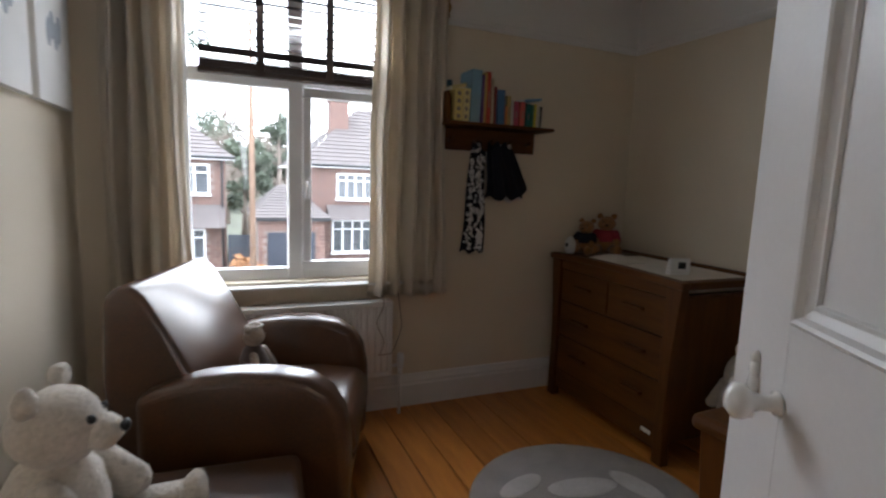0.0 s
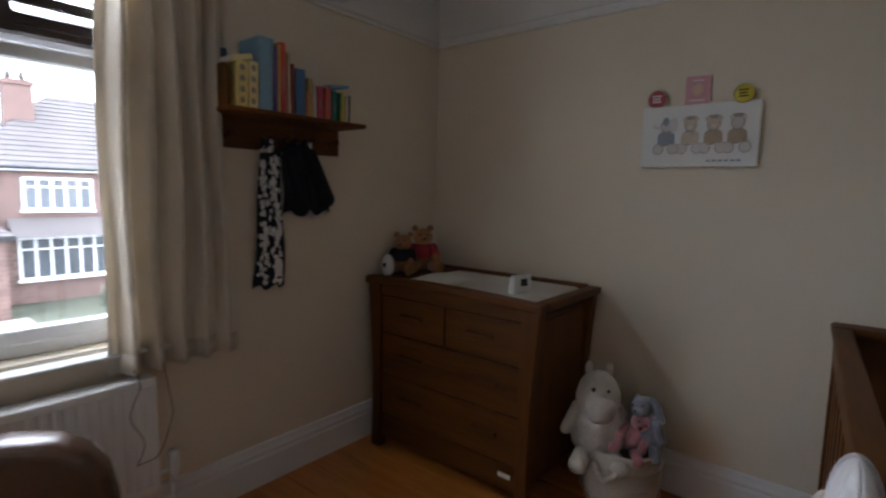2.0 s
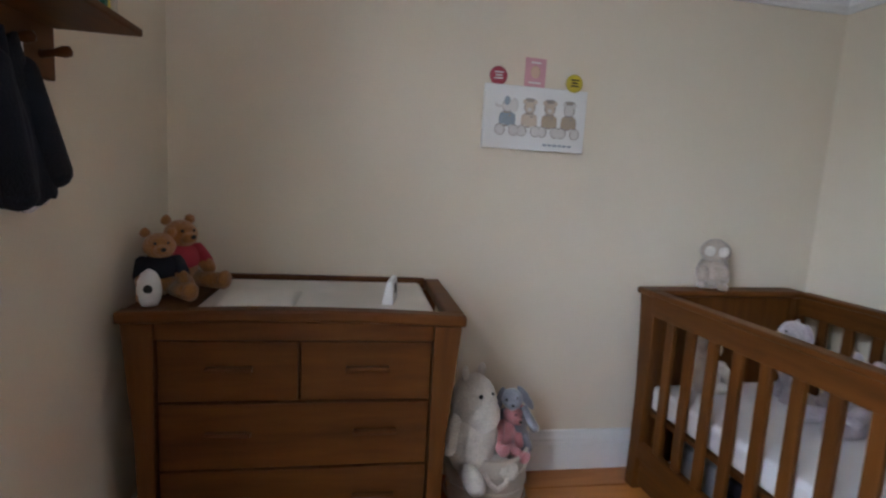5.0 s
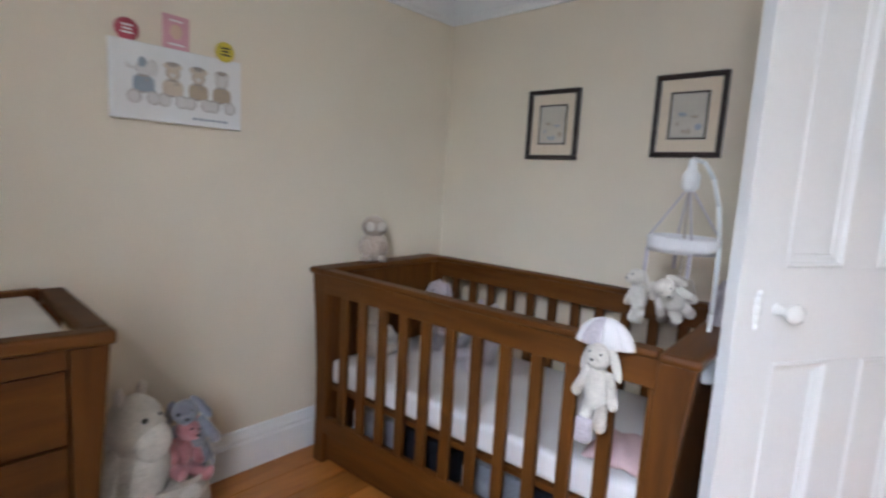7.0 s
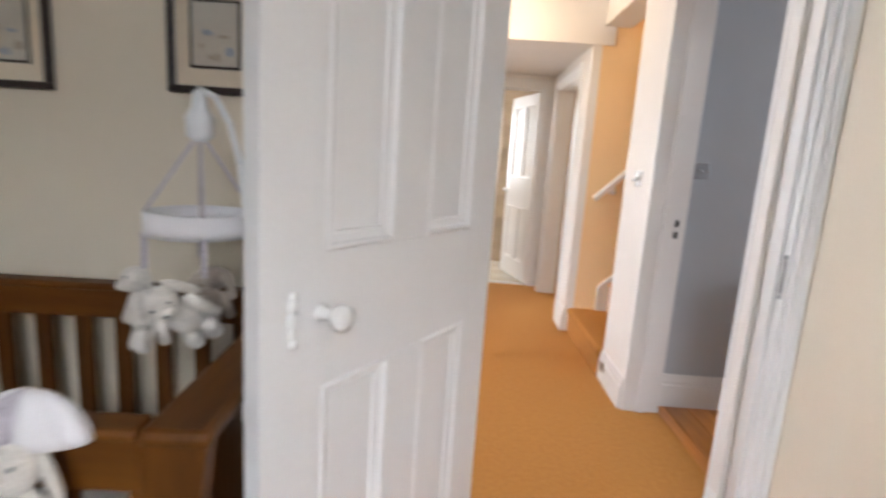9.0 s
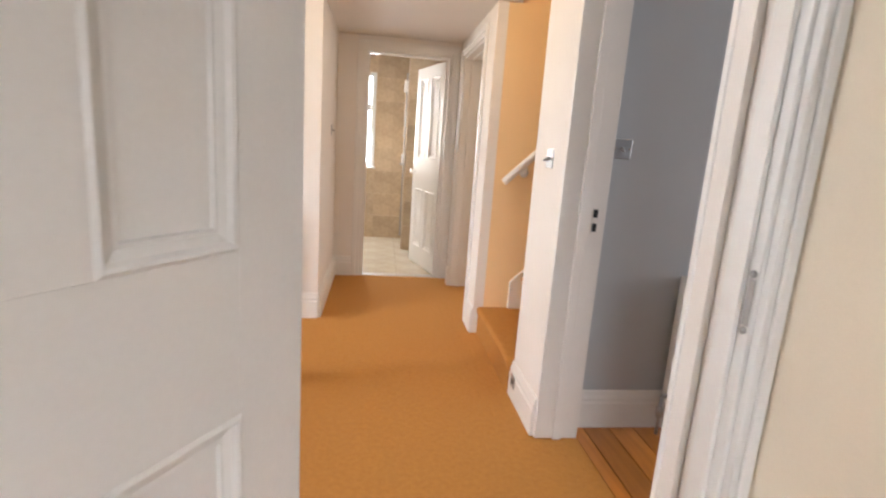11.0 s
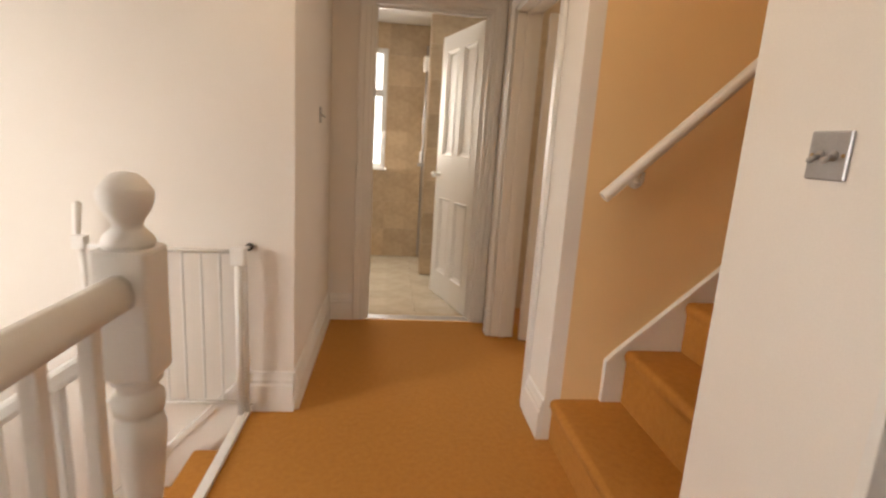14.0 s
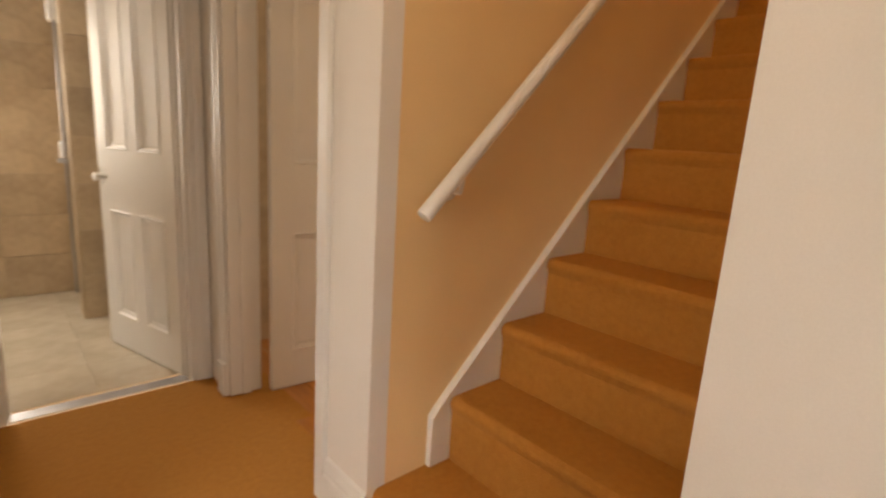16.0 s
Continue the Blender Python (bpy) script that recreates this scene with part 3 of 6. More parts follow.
# ---- nursery window ----
wn1 = thing("window_nursery", "white plastic framed window with overcast light", "window", (0, 0, 0), 0, "", "structure")
YF = N + 0.075
for b in ((WX0, WX0 + 0.06), (WX1 - 0.06, WX1), (0.575, 0.65)):
    boxpart("frame_bar", (b[0], b[1], YF, YF + 0.065, WZ0, WZ1), UPVC, wn1, bevel=0.006)
for z0, z1 in ((WZ0, WZ0 + 0.06), (1.735, 1.80), (WZ1 - 0.06, WZ1)):
    for x0, x1 in ((WX0 + 0.06, 0.575), (0.65, WX1 - 0.06)):
        boxpart("frame_bar", (x0, x1, YF + 0.002, YF + 0.063, z0, z1), UPVC, wn1, bevel=0.004)
g = Geo()
for x0, x1, z0, z1 in ((0.645, 1.095, 0.805, 0.855), (0.645, 1.095, 1.70, 1.75), (0.645, 0.69, 0.855, 1.70), (1.05, 1.095, 0.855, 1.70)):
    g.box(x0, x1, YF - 0.018, YF + 0.03, z0, z1)
sash = part("opening_sash", g, UPVC, wn1, bevel=0.008)
g = Geo()
g.box(0.655, 0.675, YF - 0.03, YF - 0.018, 1.22, 1.32)
g.rod((0.665, YF - 0.03, 1.27), (0.665, YF - 0.05, 1.27), 0.008)
g.limb((0.665, YF - 0.05, 1.27), (0.665, YF - 0.055, 1.19), 0.008)
part("window_handle", g, WHITEPL, sash, "white window handle")
for x0, x1, z0, z1 in ((WX0 + 0.06, 0.575, WZ0 + 0.06, 1.735), (0.69, 1.05, 0.855, 1.70), (WX0 + 0.06, 0.575, 1.80, WZ1 - 0.06), (0.65, WX1 - 0.06, 1.80, WZ1 - 0.06)):
    p = boxpart("pane", (x0, x1, YF + 0.030, YF + 0.034, z0, z1), GLASS, wn1, bevel=0)
    p.visible_shadow = False
g = Geo()
g.box(WX0 - 0.06, WX1 + 0.06, N - 0.072, N, 0.735, WZ0 - 0.012)
g.box(WX0, WX1, N, YF, 0.73, WZ0 - 0.004)
part("window_sill", g, GLOSS, wn1, bevel=0.006)

bl = thing("venetian_blind", "dark brown wooden venetian blind, half raised", "blind")
for k in range(13):
    zz = 1.83 + 0.04 * k
    g = Geo()
    g.box(-0.44, 0.44, -0.025, 0.025, -0.0016, 0.0016, pose(0.61, N + 0.03, zz, 29, 0, 0))
    part("slat", g, BLIND, bl)
for k in range(6):
    boxpart("stacked_slat", (0.17, 1.05, N + 0.004, N + 0.054, 1.795 + 0.0052 * k, 1.7985 + 0.0052 * k), BLIND, bl, bevel=0)
for k in range(5):
    boxpart("stacked_slat", (0.17, 1.05, N + 0.004, N + 0.054, 1.862 + 0.0052 * k, 1.8655 + 0.0052 * k), BLIND, bl, bevel=0)
boxpart("bottom_rail", (0.165, 1.055, N + 0.002, N + 0.056, 1.768, 1.792), BLIND, bl, bevel=0.004)
for xx in (0.44, 0.77):
    boxpart("ladder_tape", (xx - 0.019, xx + 0.019, N - 0.002, N + 0.001, 1.765, 2.30), BLIND, bl, bevel=0)
boxpart("valance", (0.12, 1.10, N - 0.01, N + 0.01, 2.30, 2.37), BLIND, bl, bevel=0.004)


def curtain(name, x0, x1, folds, z0, z1, flare, label):
    c = thing(name, label, "curtain")
    g = Geo()

    def at(u, v):
        w = flare * (1 - v) ** 1.5
        x = x0 - w * 0.3 + (x1 - x0 + w) * u + 0.006 * math.sin(9 * v + 7 * u)
        a = 2 * math.pi * folds * u + 0.5 * math.sin(2.4 * v + 3 * u)
        y = N - 0.080 + (0.038 + 0.012 * math.sin(5 * u)) * math.sin(a) * (0.85 + 0.15 * v) + 0.009 * math.sin(2.3 * a + 1)
        return (x, y, z0 + (z1 - z0) * v + 0.006 * math.sin(a))
    g.grid(90, 26, at)
    part("drape", g, CURTAIN, c, solid=0.004)
    g = Geo()
    g.grid(90, 2, lambda u, v: (at(u, 0)[0], at(u, 0)[1] - 0.004, z0 - 0.002 + 0.07 * v))
    part("hem", g, CURTAIN, c, "stitched cream hem", solid=0.003)
    return c


curtain("curtain", 0.985, 1.36, 5.0, 0.68, 2.40, 0.07, "cream linen curtain hanging beside the window, lined")
curtain("curtain", -0.20, 0.10, 4.3, 0.55, 2.40, 0.05, "cream linen curtain gathered against the wall")
g = Geo()
g.rod((-0.2, N - 0.075, 2.42), (1.5, N - 0.075, 2.42), 0.014)
g.ball((1.52, N - 0.075, 2.42), 0.03)
tagged(part("curtain_pole", g, BRASS), "brass curtain pole above the window", "curtain pole")
g = Geo()
for k in range(5):
    g.ball((1.375 + 0.008 * (k % 2), N - 0.05, 2.18 + 0.04 * k), (0.02, 0.012, 0.03), seg=8, rings=6)
tagged(part("curtain_tieback", g, BRASS), "brass leaf curtain tieback on the wall", "tieback")
g = Geo()
pts = [(1.02 + 0.02 * math.sin(k * 0.9), N - 0.13 - 0.002 * k, 0.70 - 0.03 * k) for k in range(12)] + [(1.06 + 0.02 * k, N - 0.14, 0.36 + 0.01 * k * k) for k in range(1, 5)]
pts += [(1.135, N - 0.13, 0.58), (1.12, N - 0.12, 0.70)]
g.tube(pts, 0.0018, 6)
tagged(part("blind_cord", g, POLEWOOD), "brown looped blind cord hanging below the sill", "cord")


def radiator(name, label, w, h, deep=0.008):
    r = thing(name, label, "radiator")
    g = Geo()
    n = round(w / 0.033)
    prof = []
    for k in range(n):
        a = w * k / n
        prof += [(a + 0.006, 0.0), (a + 0.012, -deep), (a + 0.027, -deep), (a + 0.033, 0.0)]
    g.prism([(0, 0.02)] + [(0, 0.0)] + prof + [(w, 0.0), (w, 0.02)], 'z', 0.03, h - 0.03)
    part("front_panel", g, GLOSS, r)
    boxpart("top_grille", (0, w, -0.008, 0.075, h - 0.03, h), GLOSS, r, bevel=0.005)
    boxpart("bottom_edge", (0, w, -0.006, 0.02, 0, 0.03), GLOSS, r, bevel=0.005)
    for a, b in ((-0.004, 0.006), (w - 0.006, w + 0.004)):
        boxpart("side_panel", (a, b, -0.008, 0.075, 0.0, h), GLOSS, r, bevel=0.003)
    return r


rad = radiator("radiator", "white ribbed panel radiator below the window", 1.03, 0.42)
rad.location = (0.06, N - 0.118, 0.235)
g = Geo()
g.rod((1.03, 0.02, 0.05), (1.09, 0.02, 0.05), 0.009)
g.rod((1.09, 0.02, -0.235), (1.09, 0.02, 0.05), 0.008)
part("pipe", g, GLOSS, rad, "white painted pipe")
g = Geo()
g.lathe(((0.014, 0), (0.020, 0.01), (0.020, 0.07), (0.016, 0.085), (0.004, 0.088)), (1.09, 0.02, 0.03), 16)
g.rod((1.09, 0.02, 0.0), (1.09, 0.02, 0.03), 0.013)
part("thermostat_valve", g, WHITEPL, rad, "white thermostatic valve")
rad2 = radiator("radiator", "white panel radiator on the grey wall", 1.2, 0.63, 0.0006)
rad2.matrix_world = pose(-0.92, -0.635, 0.15, 0, 0, 180) @ pose(0, -0.075, 0)
g = Geo()
g.rod((-0.035, 0.02, -0.15), (-0.035, 0.02, 0.05), 0.008)
g.rod((-0.035, 0.02, 0.05), (0.0, 0.02, 0.05), 0.01)
g.lathe(((0.014, 0), (0.018, 0.01), (0.018, 0.05), (0.006, 0.056)), (-0.035, 0.02, -0.06), 14)
part("pipe", g, STEEL, rad2, "chrome valve and pipe")

# ---- armchair ----
ch = thing("armchair", "brown leather club armchair beside the window", "armchair", (0.392, 2.905, 0), -19)
ARM = [(-0.29, 0.08), (0.40, 0.08)] + [(0.41, 0.30), (0.405, 0.42), (0.385, 0.52), (0.34, 0.59), (0.27, 0.635), (0.17, 0.655), (0.05, 0.655), (-0.08, 0.64), (-0.20, 0.605), (-0.29, 0.565)]
for s in (-1, 1):
    g = Geo()
    a, b = sorted((s * 0.275, s * 0.41))
    g.prism(ARM, 'y', a, b, True)
    arm = part("arm", g, LEATHER, ch, "padded rounded leather arm", bevel=0.038)
    arm.modifiers["edges"].segments = 5
g = Geo()
g.prism([(-0.40, 0.10), (-0.20, 0.10), (-0.03, 0.36), (-0.10, 0.56), (-0.21, 0.76), (-0.285, 0.885), (-0.33, 0.925), (-0.38, 0.915), (-0.42, 0.87), (-0.43, 0.60)], 'y', -0.325, 0.325, True)
bk = part("backrest", g, LEATHER, ch, "worn shiny leather backrest", bevel=0.06)
bk.modifiers["edges"].segments = 5
g = Geo()
g.prism([(-0.22, 0.28), (0.40, 0.28), (0.42, 0.33), (0.41, 0.40), (0.37, 0.435), (0.2, 0.45), (-0.2, 0.43)], 'y', -0.272, 0.272, True)
sc = part("seat_cushion", g, LEATHER, ch, "smooth leather seat cushion", bevel=0.03)
sc.modifiers["edges"].segments = 4
boxpart("seat_base", (-0.34, 0.385, -0.30, 0.30, 0.08, 0.285), LEATHER, ch, bevel=0.02)
g = Geo()
g.tube([(0.405, -0.28, 0.295), (0.405, 0.28, 0.295)], 0.006, 6)
part("piping", g, LEATHER, sc)
for x in (-0.25, 0.34):
    for y in (-0.35, 0.35):
        g = Geo()
        g.rod((x, y, 0.0), (x, y, 0.085), 0.022, 0.03)
        part("foot", g, FRAMEDARK, ch)

st = thing("footstool", "brown leather footstool with a polished top", "footstool", (0.145, 2.20, 0), -4)
g = Geo()
g.box(-0.33, 0.33, -0.26, 0.26, 0.30, 0.40)
cu = part("cushion", g, LEATHER, st, "shiny padded leather top", bevel=0.035)
cu.modifiers["edges"].segments = 4
boxpart("base", (-0.31, 0.31, -0.24, 0.24, 0.07, 0.30), LEATHER, st, bevel=0.015)
for x in (-0.27, 0.27):
    for y in (-0.2, 0.2):
        g = Geo()
        g.rod((x, y, 0.0), (x, y, 0.075), 0.02, 0.026)
        part("foot", g, FRAMEDARK, st)


# ---- soft toys, each one plain mesh ----


def soft_toy(name, label, mats, build, at, turn=0, tilt=0, size=1.0, category="soft toy"):
    g = Geo()
    build(g)
    ob = part(name, g, mats)
    ob.matrix_world = pose(*at, tilt, 0, turn) @ Matrix.Diagonal((size, size, size, 1))
    d = ob.modifiers.new("fur", 'DISPLACE')
    tx = bpy.data.textures.get("fur") or bpy.data.textures.new("fur", 'CLOUDS')
    tx.noise_scale = 0.03
    d.texture, d.strength, d.mid_level = tx, 0.010, 0.5
    return tagged(ob, label, category)


def bear(g, cloth=False):
    """A sitting bear that looks along local x; 0.3 high."""
    g.ball((0, 0, 0.10), (0.075, 0.08, 0.10))
    g.ball((0.01, 0, 0.235), (0.065, 0.07, 0.062))
    for s in (-1, 1):
        g.ball((-0.005, s * 0.055, 0.295), (0.016, 0.024, 0.024))
        g.limb((0.02, s * 0.07, 0.155), (0.085, s * 0.085, 0.085), 0.028, 0.03)
        g.limb((0.04, s * 0.055, 0.04), (0.16, s * 0.085, 0.035), 0.036, 0.034)
        g.ball((0.185, s * 0.088, 0.045), (0.022, 0.036, 0.042))
    g.ball((0.07, 0, 0.222), (0.034, 0.034, 0.028))
    g.mi = 1
    g.ball((0.103, 0, 0.230), (0.009, 0.013, 0.010), seg=10, rings=6)
    for s in (-1, 1):
        g.ball((0.066, s * 0.026, 0.254), 0.007, seg=8, rings=6)
    if cloth:
        g.mi = 2
        g.ball((0.0, 0, 0.125), (0.082, 0.088, 0.075))
        for s in (-1, 1):
            g.limb((0.02, s * 0.07, 0.16), (0.06, s * 0.084, 0.11), 0.033)


def rabbit(g):
    """A standing rabbit that looks along local x; 0.3 high."""
    g.ball((0, 0, 0.12), (0.045, 0.05, 0.075))
    g.ball((0.012, 0, 0.225), (0.045, 0.045, 0.045))
    g.ball((0.048, 0, 0.212), (0.022, 0.024, 0.02))
    for s in (-1, 1):
        g.limb((0.0, s * 0.045, 0.165), (0.02, s * 0.075, 0.09), 0.018, 0.02)
        g.limb((0.0, s * 0.025, 0.06), (0.015, s * 0.03, 0.005), 0.022, 0.026)
        g.ball((-0.01, s * 0.055, 0.215), (0.010, 0.018, 0.062), Matrix.Rotation(radians(s * 24), 4, 'X'))
    g.mi = 1
    g.ball((0.070, 0, 0.218), (0.004, 0.007, 0.005), seg=8, rings=5)
    for s in (-1, 1):
        g.ball((0.046, s * 0.022, 0.238), 0.005, seg=8, rings=5)


soft_toy("teddy_bear", "cream plush teddy bear sitting on the footstool", [PLUSH_W, BLACK], bear, (-0.085, 2.10, 0.402), -8, 0, 1.42)


DOLLDRESS = material("grey_brown_cotton", (0.15, 0.115, 0.10), 0.9, vary=0.1, scale=20, grain=200, bump=0.2)


def doll(g):
    g.ball((0, 0, 0.07), (0.05, 0.06, 0.075))
    g.ball((0, 0, 0.18), (0.042, 0.045, 0.045))
    for s in (-1, 1):
        g.ball((-0.004, s * 0.042, 0.215), (0.013, 0.018, 0.016))
        g.limb((0.02, s * 0.05, 0.11), (0.05, s * 0.075, 0.04), 0.016)
        g.limb((0.03, s * 0.03, 0.02), (0.12, s * 0.05, 0.018), 0.02)
    g.mi = 1
    g.lathe(((0.075, 0.02), (0.07, 0.05), (0.045, 0.12), (0.02, 0.15)), (0, 0, 0), 16)
    g.mi = 2
    g.tube([(0.03 * math.cos(a), 0.036 * math.sin(a), 0.222) for a in [k * 0.7 for k in range(10)]], 0.007, 6)


soft_toy("rag_doll", "beige soft doll in a grey-brown dress on the armchair", [PLUSH_T, DOLLDRESS, PLUSH_W], doll, (0.375, 2.985, 0.455), -28, 0, 1.0)

# ---- wall shelf with books and clothes ----
ws = thing("wall_shelf", "dark wooden wall shelf with coat pegs", "shelf")
SY = N - 0.205
g = Geo()
g.prism([(1.345, 1.48), (1.985, 1.48), (1.985, 1.60), (1.345, 1.60)], 'y', N - 0.022, N - 0.001)
part("peg_board", g, OAKX, ws, bevel=0.004)
boxpart("shelf_board", (1.345, 1.998, SY, N - 0.001, 1.60, 1.618), OAKX, ws, bevel=0.004)
g = Geo()
g.prism([(SY + 0.03, 1.618), (N - 0.001, 1.618), (N - 0.001, 1.775), (SY + 0.06, 1.775), (SY + 0.03, 1.74)], 'x', 1.350, 1.368)
part("end_panel", g, OAKZ, ws, bevel=0.004)
for px in (1.42, 1.585, 1.68, 1.80, 1.93):
    g = Geo()
    m = Matrix.Rotation(radians(80), 4, 'X')
    g.lathe(((0.010, 0), (0.008, 0.03), (0.013, 0.05), (0.011, 0.062), (0.002, 0.066)), (px, N - 0.02, 1.53), 12, m)
    part("peg", g, OAK, ws)

BOOKS = (("yellow", (0.75, 0.62, 0.22), 0.042, 0.165, 0.17), ("lemon", (0.74, 0.64, 0.30), 0.038, 0.172, 0.17), ("pale_blue", (0.24, 0.40, 0.52), 0.058, 0.272, 0.15), ("purple", (0.13, 0.06, 0.22), 0.012, 0.245, 0.17),
         ("multicoloured", (0.55, 0.35, 0.10), 0.016, 0.262, 0.18), ("red", (0.55, 0.06, 0.035), 0.022, 0.268, 0.18), ("cream", (0.60, 0.50, 0.33), 0.010, 0.235, 0.17),
         ("dark_red", (0.25, 0.035, 0.03), 0.012, 0.195, 0.16), ("blue", (0.06, 0.16, 0.34), 0.045, 0.18, 0.17), ("orange", (0.65, 0.22, 0.06), 0.012, 0.10, 0.15),
         ("ochre", (0.50, 0.36, 0.14), 0.022, 0.155, 0.16), ("white", (0.62, 0.60, 0.56), 0.012, 0.135, 0.14), ("dark_pink", (0.45, 0.07, 0.13), 0.028, 0.13, 0.15),
         ("coral", (0.62, 0.12, 0.10), 0.026, 0.13, 0.15), ("dark_green", (0.03, 0.09, 0.07), 0.012, 0.125, 0.15), ("teal", (0.03, 0.22, 0.20), 0.022, 0.125, 0.15),
         ("bottle_green", (0.03, 0.16, 0.09), 0.012, 0.12, 0.14), ("bright_yellow", (0.72, 0.58, 0.05), 0.014, 0.125, 0.15), ("ivory", (0.62, 0.58, 0.48), 0.016, 0.11, 0.14),
         ("black", (0.02, 0.02, 0.025), 0.010, 0.115, 0.14))
COVER = {}
SPINEINK = plain("spine_ink", (0.30, 0.24, 0.20))


def book(colour_name, colour, th, h, depth, m, label):
    b = new("book")
    b.matrix_world = m
    tagged(b, label, "book", "books on the wall shelf")
    mat = COVER.setdefault(colour_name, plain("book_cover_" + colour_name, colour, 0.45))
    g = Geo()
    g.box(0, 0.002, 0, depth, 0, h)
    g.box(th - 0.002, th, 0, depth, 0, h)
    g.box(0.002, th - 0.002, 0, 0.003, 0, h)
    part("cover", g, mat, b)
    boxpart("pages", (0.002, th - 0.002, 0.003, depth - 0.004, 0.003, h - 0.003), PAPER, b, bevel=0)
    if colour_name in ("yellow", "lemon"):
        for k in range(4):
            g = Geo()
            g.ball((th * 0.5, -0.0003, h * (0.15 + 0.235 * k)), (th * 0.26, 0.0008, 0.012), seg=10, rings=5)
            part("cover_picture", g, SPINEINK, b, "small printed cover picture")
    g = Geo()
    if 0.02 < th < 0.035:
        g.box(th * 0.38, th * 0.62, -0.0006, 0, h * 0.3, h * 0.62)
        part("spine_print", g, SPINEINK, b, "dull printed spine bar")
    return b


rb = random.Random(5)
bx = 1.384
for nm, col, th, h, dep in BOOKS:
    book(nm, col, th, h, dep, pose(bx, SY + 0.012 + rb.random() * 0.012, 1.619, 0, rb.uniform(-1.5, 1.5), 0), nm.replace("_", " ") + " hardback book upright on the shelf")
    bx += th + 0.0048
book("petrol_blue", (0.05, 0.13, 0.19), 0.012, 0.225, 0.085, pose(1.382, N - 0.014, 1.622, 0, -9, 0) @ pose(0, 0, 0, 0, 0, -90), "dark petrol blue picture book leaning behind others")
book("sky_blue", (0.16, 0.34, 0.55), 0.012, 0.11, 0.15, pose(1.815, SY + 0.03, 1.768, 0, 82, 4), "sky blue book lying across other books")
book("pale_yellow", (0.78, 0.68, 0.32), 0.02, 0.085, 0.12, pose(1.362, SY + 0.02, 1.795, 0, 75, 0), "pale yellow book leaning on other books")


def hanging_cloth(name, label, mats, category, outline_at, z0, z1, y, wav, flowers=0):
    c = new(name)
    tagged(c, label, category)
    g = Geo()

    def at(u, v):
        a, b = outline_at(v)
        ph = u * math.pi * wav + v * 2
        return (a + (b - a) * u + 0.006 * math.sin(7 * v), y - 0.022 * math.sin(math.pi * u) - 0.010 * math.sin(ph), z0 + (z1 - z0) * v + 0.012 * math.sin(ph))
    g.grid(26, 30, at)
    body = part("fabric", g, mats[0], c, solid=0.008)
    if flowers:
        rf = random.Random(3)
        for k in range(flowers):
            u, v = rf.uniform(0.06, 0.94), rf.uniform(0.02, 0.97)
            p = Vector(at(u, v)) - Vector((0, 0.006, 0))
            g = Geo()
            for j in range(5):
                a = j * 1.2566 + k
                g.ball(p + Vector((0.0062 * math.cos(a), 0, 0.0062 * math.sin(a))), (0.0042, 0.0016, 0.0042), seg=6, rings=4)
            part("printed_flower", g, mats[1], c)
    return c


hanging_cloth("floral_dress", "black dress with white flowers hanging from a peg", [NAVY, PAPER], "dress",
              lambda v: (1.505 + 0.045 * v, 1.655 - 0.02 * v - (0.03 if v > 0.9 else 0)), 0.905, 1.52, N - 0.055, 4, 245)
coat = hanging_cloth("navy_coat", "navy blue baby coat hanging from a peg", [NAVY], "coat", lambda v: (1.655, 1.80 + 0.10 * min(1, 2 * (1 - v)) - 0.02 * v), 1.215, 1.525, N - 0.05, 5)
for p, q in (((1.795, N - 0.062, 1.475), (1.885, N - 0.060, 1.275)), ((1.700, N - 0.070, 1.47), (1.735, N - 0.075, 1.235))):
    g = Geo()
    g.limb(p, q, 0.026, 0.036)
    part("sleeve", g, NAVY, coat)
hanging_cloth("white_garment", "white baby garment hanging behind a coat", [SHEET], "garment", lambda v: (1.74, 1.905 - 0.08 * v), 1.20, 1.515, N - 0.028, 3)
g = Geo()
g.box(1.590, 1.625, N - 0.092, N - 0.090, 0.925, 1.02)
g.mi = 1
g.box(1.598, 1.616, N - 0.0935, N - 0.092, 0.94, 0.95)
tagged(part("clothes_tag", g, [PAPER, BLACK]), "white paper tag hanging on the dress", "tag")

# ---- changing chest of drawers ----
CX0, CX1, CY0, CY1 = 2.125, 2.715, 2.41, 3.415
cd = thing("chest_of_drawers", "dark oak chest of drawers with changing top", "chest of drawers")
boxpart("carcass", (CX0 + 0.05, CX1 - 0.01, CY0 + 0.055, CY1 - 0.055, 0.10, 0.80), OAKZ, cd, bevel=0.003)
for y0, s in ((CY0, 1), (CY1, -1)):
    for xa, xb in ((CX0 + 0.012, CX0 + 0.062), (CX1 - 0.06, CX1 - 0.012)):
        g = Geo()
        pts = [(y0 + s * 0.012, 0.856), (y0 + s * 0.025, 0.70), (y0 + s * 0.042, 0.50), (y0 + s * 0.048, 0.30), (y0 + s * 0.044, 0.12), (y0 + s * 0.038, 0.0),
               (y0 + s * 0.098, 0.0), (y0 + s * 0.098, 0.856)]
        g.prism(pts, 'x', xa, xb)
        part("corner_post", g, OAKZ, cd, bevel=0.003)
FX = CX0 + 0.035
g = Geo()
AY0, AY1 = CY0 + 0.098, CY1 - 0.098
g.prism([(AY0, 0.806), (AY1, 0.806)] + [(AY1 + (AY0 - AY1) * k / 12, 0.856 + 0.011 * math.sin(math.pi * k / 12)) for k in range(13)], 'x', CX0 + 0.022, CX0 + 0.05)
part("top_apron", g, OAK, cd, bevel=0.002)
boxpart("plinth", (CX0 + 0.03, CX0 + 0.055, CY0 + 0.098, CY1 - 0.098, 0.06, 0.175), OAK, cd, bevel=0.002)
g = Geo()
